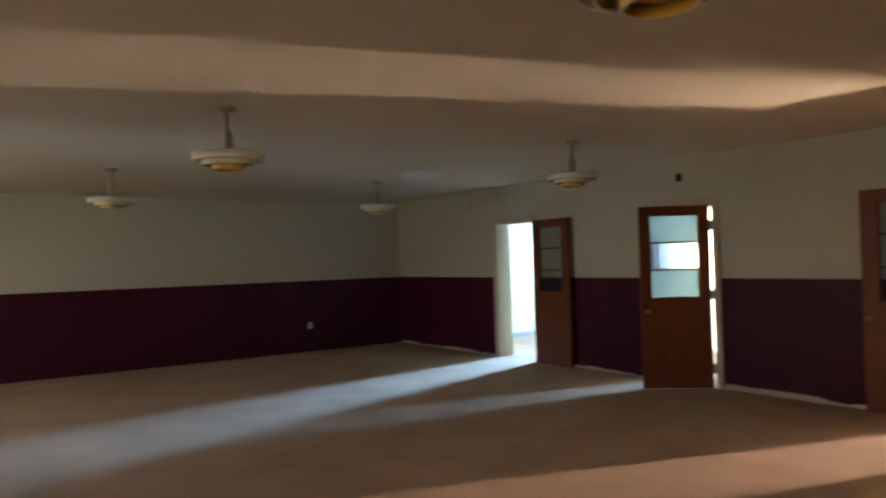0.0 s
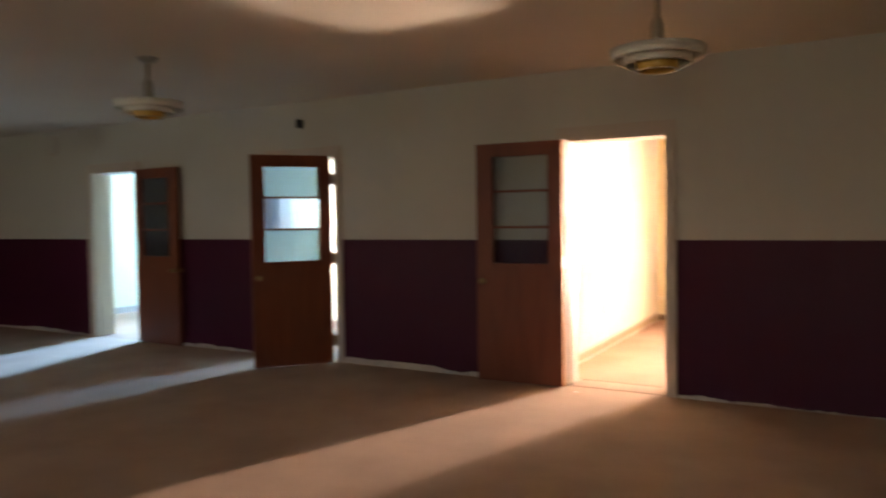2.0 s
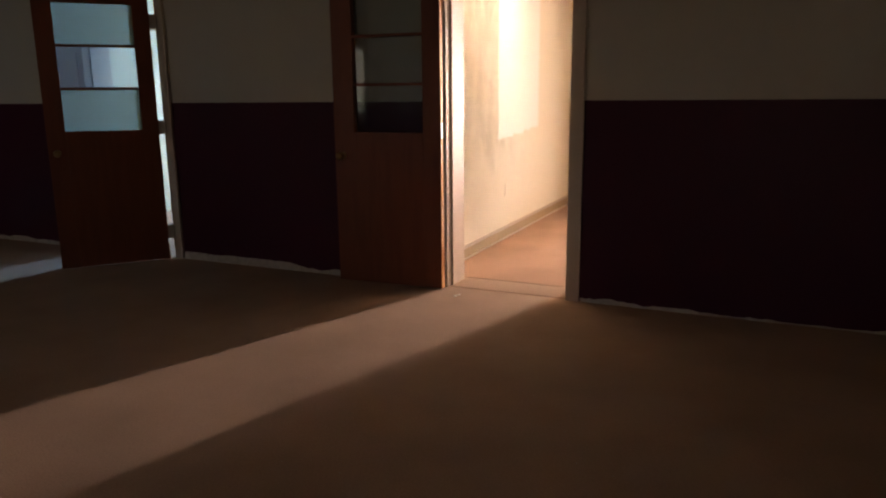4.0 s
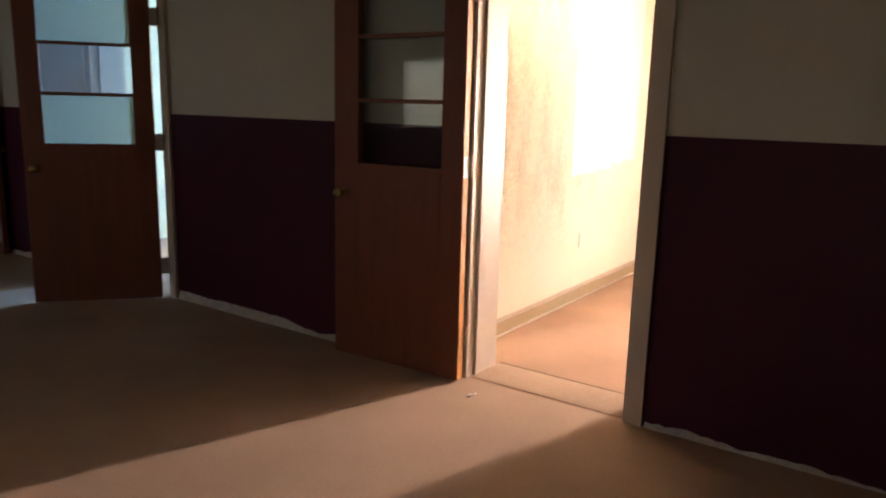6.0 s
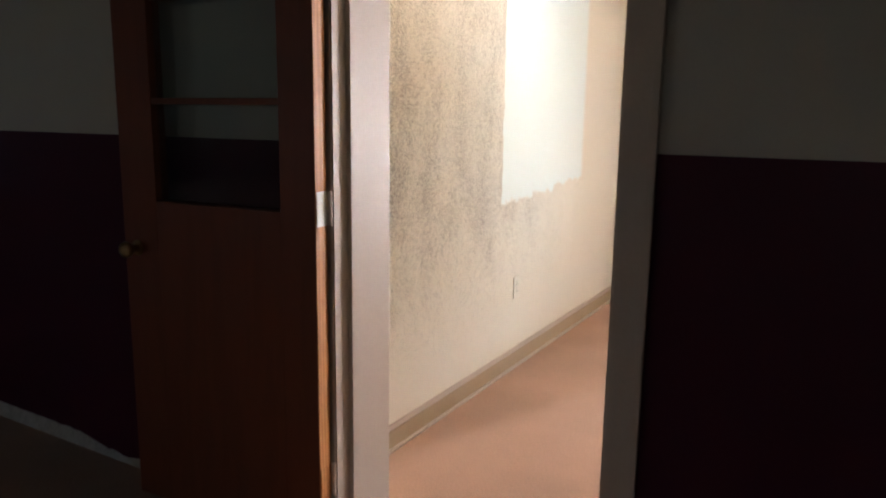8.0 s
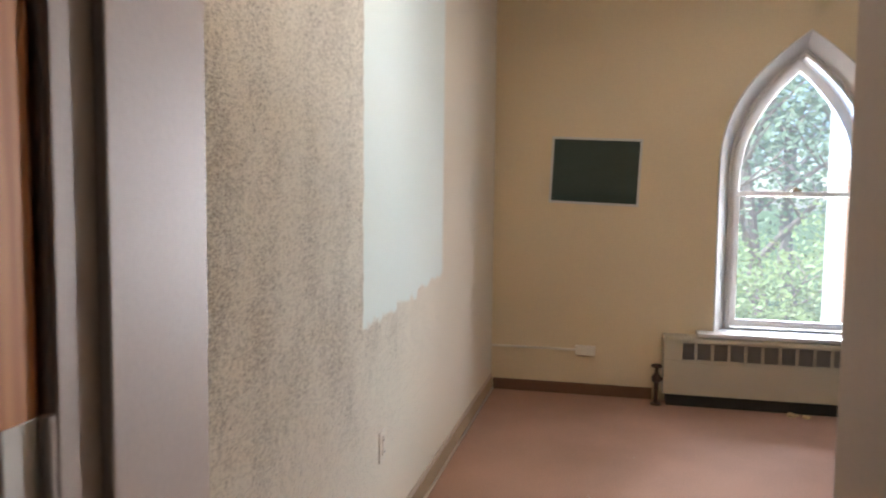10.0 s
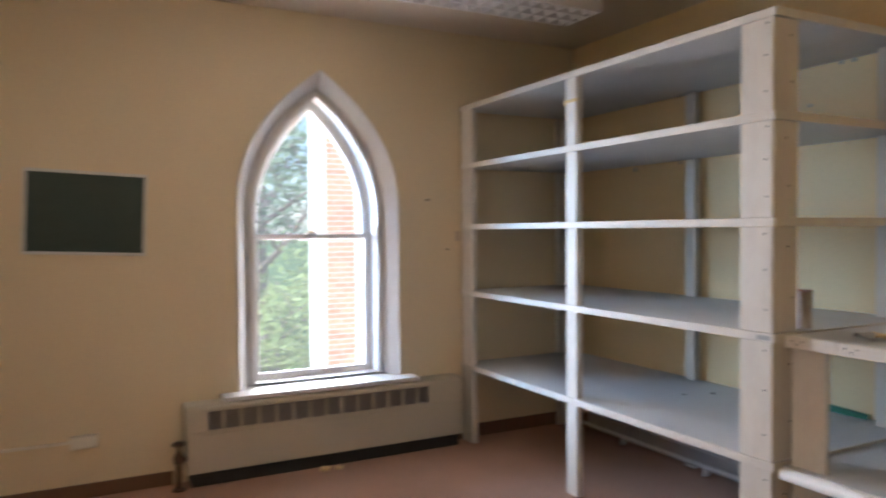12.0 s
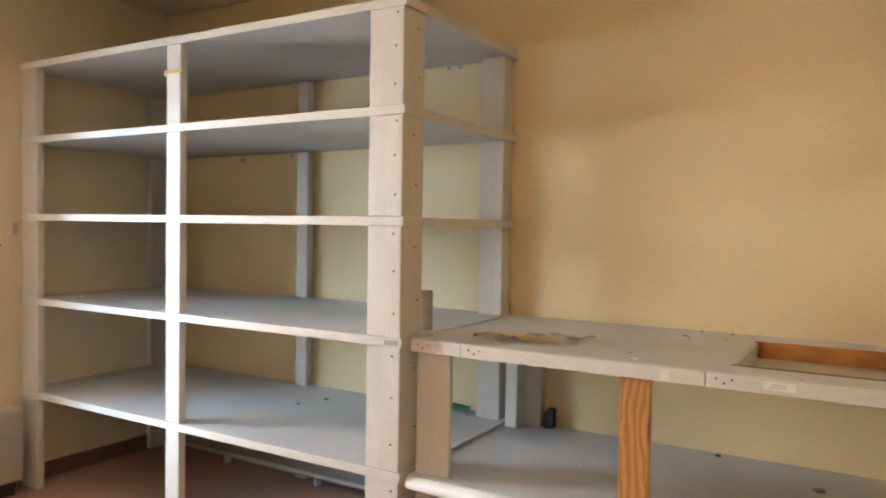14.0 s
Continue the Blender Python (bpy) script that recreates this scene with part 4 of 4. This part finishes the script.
def strip_light():
    x0, x1, y0, y1 = -0.155, 0.155, -0.61, 0.61
    f = thing("fluorescent_light", (3.29, -1.44, ROOM_H), "white fluorescent ceiling light with a white egg-crate louvre, unlit", "lamp")
    part("housing", prism([(x0 + 0.03, -0.0001), (x1 - 0.03, -0.0001), (x1, -0.095), (x1, -0.102), (x0, -0.102), (x0, -0.095)], "y", y0, y1), WHITE, f)
    for a, b in ((x0, x0 + 0.008), (x1 - 0.008, x1)):
        part("side_rail", boxes((a, b, y0, y1, -0.155, -0.1022), bevel=0.001), WHITE, f)
    for a, b in ((y0, y0 + 0.008), (y1 - 0.008, y1)):
        part("end_rail", boxes((x0 + 0.0081, x1 - 0.0081, a, b, -0.155, -0.1022), bevel=0.001), WHITE, f)
    louvre = part("louvre", boxes(*[(x - 0.004, x + 0.004, y0 + 0.0082, y1 - 0.0082, -0.1535, -0.112) for x in (-0.052, 0.052)]), WHITE, f, "white metal egg-crate louvre")
    slat = mesh_of("slat", prism([(-0.003, -0.153), (0.003, -0.153), (0.016, -0.112), (-0.016, -0.112)], "x", x0 + 0.0082, x1 - 0.0082), WHITE)
    for i in range(14):
        o = new("slat", slat)
        o.parent, o.location = louvre, (0, y0 + 0.05 + i * (y1 - y0 - 0.1) / 13, 0)
    for x in (-0.06, 0.06):
        part("tube", turned([(0.013, y0 + 0.02), (0.013, y1 - 0.02)], 16, "y", (x, 0, -0.108)), WHITE, f, smooth=True)
    return f


strip_light()

# ---- the small room: shelves and bench ----
LEVELS = (0.525, 1.022, 1.466, 1.872, 2.262)      # upper faces of the boards
FRONT = -1.838


def nails(parent, spots, r=0.0045, axis="y"):
    for x, y, z in spots:
        bm = turned([(r, 0.0), (r, 0.0012), (r * 0.4, 0.0016)], 10, axis, (x, y, z))
        part("nail_head", bm, NAIL, parent)


def shelves():
    s = thing("shelf_unit", (0, 0, 0), "tall built-in shelf unit of grey-white painted timber and boards", "shelf")
    x0, x1, T = 1.893, EAST - 0.003, 0.030
    for i, z in enumerate(LEVELS):
        b = part("board", boxes((x0, x1, SOUTH + 0.004, FRONT - 0.012, z - T, z - 0.004), bevel=0.001), SHELF, s, "grey-white painted shelf board")
        part("edging", boxes((x0 - 0.006, x1, FRONT - 0.0119, FRONT, z - T - 0.004, z), bevel=0.0025), RAIL, b, "worn white edging strip")
        part("edging", boxes((x0 - 0.008, x0 - 0.0002, SOUTH + 0.004, FRONT - 0.0121, z - T - 0.004, z), bevel=0.0025), RAIL, b, "worn white edging strip")
        part("surface", boxes((x0 + 0.001, x1 - 0.0005, SOUTH + 0.0045, FRONT - 0.0125, z - 0.0038, z - 0.0008)), SHELF, b)
    tops = [0.0] + [z for z in LEVELS]
    posts = (("post", (EAST - 0.150, EAST - 0.006, FRONT - 0.045, FRONT - 0.006)), ("post", (3.092, 3.182, FRONT - 0.045, FRONT - 0.006)), ("corner_post", (1.900, 2.050, FRONT - 0.150, FRONT - 0.006)),
             ("back_post", (4.306, EAST - 0.004, SOUTH + 0.07, SOUTH + 0.175)), ("back_post", (3.13, 3.205, SOUTH + 0.014, SOUTH + 0.060)), ("back_post", (1.910, 2.03, SOUTH + 0.006, SOUTH + 0.10)))
    for k, (name, (a, b, c, d)) in enumerate(posts):
        for lo, hi in zip(tops, LEVELS):
            p = part(name, boxes((a, b, c, d, lo + (0.0004 if lo else 0), hi - 0.0345), bevel=0.004), POST, s, "worn white painted post")
            if name == "corner_post":
                rnd = random.Random(k + int(hi * 100))
                nails(p, [(a + 0.03 + rnd.uniform(-.006, .006), d + 0.0002, lo + f * (hi - lo)) for f in (0.2, 0.55, 0.86)])
                nails(p, [(a - 0.0012, c + 0.05 + rnd.uniform(-.02, .02), lo + f * (hi - lo)) for f in (0.3, 0.75)], axis="x")
    part("tape", boxes((3.078, 3.194, FRONT - 0.0058, FRONT - 0.001, 2.098, 2.116), (3.184, 3.20, FRONT - 0.03, FRONT - 0.0059, 2.09, 2.112), bevel=0.0015), TAPE, s, "yellowed tape wrapped round a post")
    part("clip_plate", boxes((1.905, 1.965, FRONT + 0.0002, FRONT + 0.002, 0.995, 1.012), bevel=0.0006), STEEL, s, "small metal plate")
    return s


shelves()


def bench():
    b = thing("workbench", (0, 0, 0), "white painted workbench built along the wall, with a sunk tray", "workbench")
    x0, x1, y0, y1, top = WALL + 0.012, 1.878, SOUTH + 0.004, -1.915, 1.016
    tx0, tx1, ty0, ty1 = WALL + 0.10, 0.795, -2.60, -2.035
    part("top_panel", boxes((tx1, x1, y0, y1, top - 0.02, top)), SHELF, b, "grey-white bench top")
    part("top_panel", boxes((x0, tx1 - 0.0004, ty1, y1, top - 0.02, top)), SHELF, b, "grey-white bench top")
    part("top_panel", boxes((x0, tx1 - 0.0004, y0, ty0, top - 0.02, top)), SHELF, b, "grey-white bench top")
    part("top_panel", boxes((x0, tx0, ty0 + 0.0004, ty1 - 0.0004, top - 0.02, top)), SHELF, b, "grey-white bench top")
    tray = part("tray", boxes((tx0, tx1, ty0, ty1, top - 0.066, top - 0.058)), PALE_BOARD, b, "sunk beige tray")
    part("tray_back", boxes((tx0, tx1 - 0.001, ty0 + 0.0002, ty0 + 0.014, top - 0.0575, top + 0.004), bevel=0.001), RAW_STRIP, tray, "bare orange pine strip")
    part("tray_side", boxes((tx1 - 0.012, tx1 - 0.0006, ty0 + 0.0142, ty1 - 0.0162, top - 0.0575, top - 0.001)), SHELF, tray)
    part("tray_front", boxes((tx0, tx1 - 0.0006, ty1 - 0.016, ty1 - 0.0004, top - 0.0575, top + 0.002), bevel=0.001), BASE_BROWN, tray, "dark bare edge of the tray")
    for a, c in ((x0, 0.842), (0.8445, 1.672), (1.6745, x1 + 0.006)):
        f = part("fascia", boxes((a, c, y1 + 0.0002, y1 + 0.022, top - 0.047, top - 0.0005), bevel=0.003), RAIL, b, "worn white fascia board")
        nails(f, [(c - 0.03 - 0.022 * k, y1 + 0.0222, top - 0.024 + 0.006 * (-1) ** k) for k in range(3)], 0.0035)
    part("lower_shelf", boxes((x0, x1 + 0.004, y0, y1 + 0.03, 0.482, 0.514)), SHELF, b, "grey-white lower shelf")
    part("lower_nosing", turned([(0.024, x0), (0.024, x1 - 0.006)], 16, "x", (0, y1 + 0.044, 0.490)), RAIL, b, "rounded white front edge", smooth=True)
    part("leg", boxes((1.728, x1 - 0.008, y1 - 0.022, y1 - 0.001, 0.5145, 0.968), bevel=0.004), POST, b, "worn white painted leg")
    part("leg", boxes((1.728, x1 - 0.008, y1 - 0.022, y1 - 0.001, 0.0, 0.481), bevel=0.004), POST, b, "worn white painted leg")
    part("pine_prop", boxes((1.016, 1.110, y1 - 0.055, y1 - 0.017, 0.5145, 0.9955), bevel=0.002), RAW_WOOD, b, "bare orange pine prop")
    for a, c, d, e in ((1.800, 1.858, SOUTH + 0.03, SOUTH + 0.14), (1.718, 1.796, SOUTH + 0.006, SOUTH + 0.06)):
        part("back_leg", boxes((a, c, d, e, 0.5145, 0.9955), bevel=0.003), POST, b, "worn white painted leg")
    for x in (0.42, 1.25):
        part("leg", boxes((x, x + 0.09, y1 - 0.08, y1 - 0.04, 0.0, 0.4815), bevel=0.003), POST, b, "worn white painted leg")
    lab = part("paper_label", boxes((0.60, 0.685, y1 + 0.0222, y1 + 0.0232, 0.982, 1.006)), LABEL, b, "yellowed paper label")
    part("print", boxes((0.625, 0.665, y1 + 0.0233, y1 + 0.0238, 0.997, 0.9985), (0.625, 0.668, y1 + 0.0233, y1 + 0.0238, 0.990, 0.9915)), RED_INK, lab)
    part("tape", boxes((0.945, 0.975, y1 + 0.0222, y1 + 0.0236, 0.975, 1.008), bevel=0.0004), LABEL, b, "strip of white tape")
    nails(b, [(1.025, -2.55, top + 0.0002), (0.90, -2.60, top + 0.0002), (1.12, -2.08, top + 0.0002)], 0.006, "z")
    return b


bench()

c = thing("tin_can", (1.955, -2.10, 1.0222), "narrow rusty tin can standing on the shelf", "can")
part("body", turned([(0.031, 0.0), (0.033, 0.003), (0.032, 0.008), (0.032, 0.142), (0.033, 0.146), (0.033, 0.150)], 24), TIN, c, smooth=True)
part("lid", turned([(0.032, 0.150), (0.030, 0.154), (0.024, 0.152), (0.002, 0.152)], 24), RED_INK, c, "faded red lid", smooth=True)

rnd = random.Random(21)
for k in range(9):
    bm = bmesh.new()
    n = 9
    L, W = rnd.uniform(0.04, 0.09), rnd.uniform(0.016, 0.038)
    rows = []
    for i in range(n):
        u = i / (n - 1)
        w = W * math.sin(math.pi * (0.08 + 0.86 * u)) * rnd.uniform(0.8, 1.1)
        z = 0.003 + 0.020 * abs(math.sin(u * 3.1 + k)) + rnd.uniform(0, 0.003)
        rows.append([bm.verts.new(((u - 0.5) * L * 2, s * w, z + abs(s) * 0.004 * rnd.random() + dz)) for dz in (0, 0.0016) for s in (-1, 0, 1)])
    for p, q in zip(rows, rows[1:]):
        for a, b2 in ((0, 1), (1, 2), (3, 4), (4, 5), (0, 3), (2, 5)):
            bm.faces.new((p[a], p[b2], q[b2], q[a]))
    ob = whole("paper_curl", bm, PAPER if k % 4 else GREYWOOD, "curled tan scrap lying on the bench top" if k % 4 else "thin grey splinter lying on the bench top", "scrap", group="scraps on the bench")
    ob.matrix_basis = pose(1.66 - k * 0.038 + rnd.uniform(-.02, .02), -2.05 - k * 0.014 + rnd.uniform(-.03, .03), 1.0165, 0, 0, rnd.uniform(-50, 30))

whole("green_strip", prism([(2.10, 0.5255), (2.34, 0.5255), (2.34, 0.562), (2.10, 0.552)], "y", SOUTH + 0.03, SOUTH + 0.036), GREEN, "dark green painted strip leaning on the shelf", "strip")
k = thing("rubber_block", (1.68, SOUTH + 0.035, 0.5145), "small black rubber block on the bench's lower shelf", "block")
part("block", prism([(-0.022, 0), (0.022, 0), (0.018, 0.075), (0.004, 0.09), (-0.020, 0.085)], "y", -0.025, 0.025), BLACK, k)


def floor_heater():
    h = thing("pipe_cover", (0, SOUTH, 0), "low grey metal pipe cover along the foot of the wall", "heater")
    part("cover", prism([(0.014, 0.02), (0.07, 0.02), (0.075, 0.12), (0.05, 0.165), (0.014, 0.17)], "x", 2.12, 4.1), FIN, h)
    part("pipe", turned([(0.011, 1.95), (0.011, 4.18)], 12, "x", (0, 0.10, 0.055)), WHITE, h, "white painted pipe", smooth=True)
    for x in (2.3, 3.0, 3.7):
        part("bracket", boxes((x, x + 0.02, 0.07, 0.112, 0.0, 0.045), bevel=0.002), WHITE, h)
    return h


floor_heater()

whole("blank_plate", boxes((EAST - 0.004, EAST - 0.0001, -1.830, -1.800, 1.352, 1.422), bevel=0.001), TRIM, "small blank plate screwed to the cream wall", "plate")
for x, z, r in ((3.693, 1.817, 0.016), (2.267, 2.228, 0.013), (2.202, 2.227, 0.014), (2.431, 2.043, 0.010), (3.30, 1.83, 0.011)):
    whole("wall_plug", turned([(r, -0.0002), (r, 0.0016), (r * 0.7, 0.002), (r * 0.3, 0.0006)], 14, "y"), PLASTER, "old plaster plug in the cream-yellow wall", "plug", group="plugs in the wall", at=(x, SOUTH, z))
# the dark bead at x 0.94 stands in for a hole in the shelf
for x, y, z, r, mat, words in ((1.049, -2.585, 1.0162, 0.010, GREEN, "dark green paint chip on the bench top"), (1.072, -1.965, 1.0162, 0.009, LABEL, "white plaster crumb on the bench top"),
                               (1.016, -2.76, 1.0162, 0.008, NAIL, "dark chip on the bench top"), (0.896, -2.74, 1.0162, 0.008, NAIL, "dark chip on the bench top"),
                               (1.373, -2.321, 0.5142, 0.009, LABEL, "white plaster crumb on the lower shelf"), (0.562, -2.527, 0.5142, 0.020, GREYWOOD, "flat grey flake on the lower shelf"), (0.94, -2.75, 0.5142, 0.014, NAIL, "dark bead standing in for a hole in the lower shelf"),
                               (2.90, -2.42, 0.5246, 0.009, NAIL, "dark chip on the lowest shelf board"), (2.84, -2.57, 0.5246, 0.012, NAIL, "dark chip on the lowest shelf board")):
    rnd = random.Random(int(x * 1000))
    bm = bmesh.new()
    bmesh.ops.create_icosphere(bm, subdivisions=2, radius=r)
    for q in bm.verts:
        q.co *= rnd.uniform(0.75, 1.2)
        q.co.z = max(q.co.z * 0.35, -r * 0.2)
    whole("paint_chip", bm, mat, words, "chip", group="chips on the bench", at=(x, y, z + r * 0.2))

# crumbs of plaster trodden into the carpet by the open door
rnd = random.Random(77)
verts, faces = [], []
for k in range(150):
    x, y, r = rnd.uniform(-2.6, 3.9), rnd.uniform(-0.9, 1.0), rnd.uniform(0.0012, 0.0042)
    if -0.05 < x < 0.28 and not 0.12 < y < 0.86:
        continue
    n = len(verts)
    verts += [(x + r * rnd.uniform(0.7, 1.2) * math.cos(a), y + r * rnd.uniform(0.7, 1.2) * math.sin(a), 0.0003) for a in (0.3, 1.9, 3.4, 4.9)] + [(x, y, r * 0.9)]
    faces += [(n, n + 1, n + 4), (n + 1, n + 2, n + 4), (n + 2, n + 3, n + 4), (n + 3, n, n + 4)]
me = bpy.data.meshes.new("floor_crumbs")
me.from_pydata(verts, [], faces)
me.materials.append(PLASTER)
tagged(new("floor_crumbs", me), "tiny plaster crumbs scattered on the carpet", "crumbs", "", "stuff")
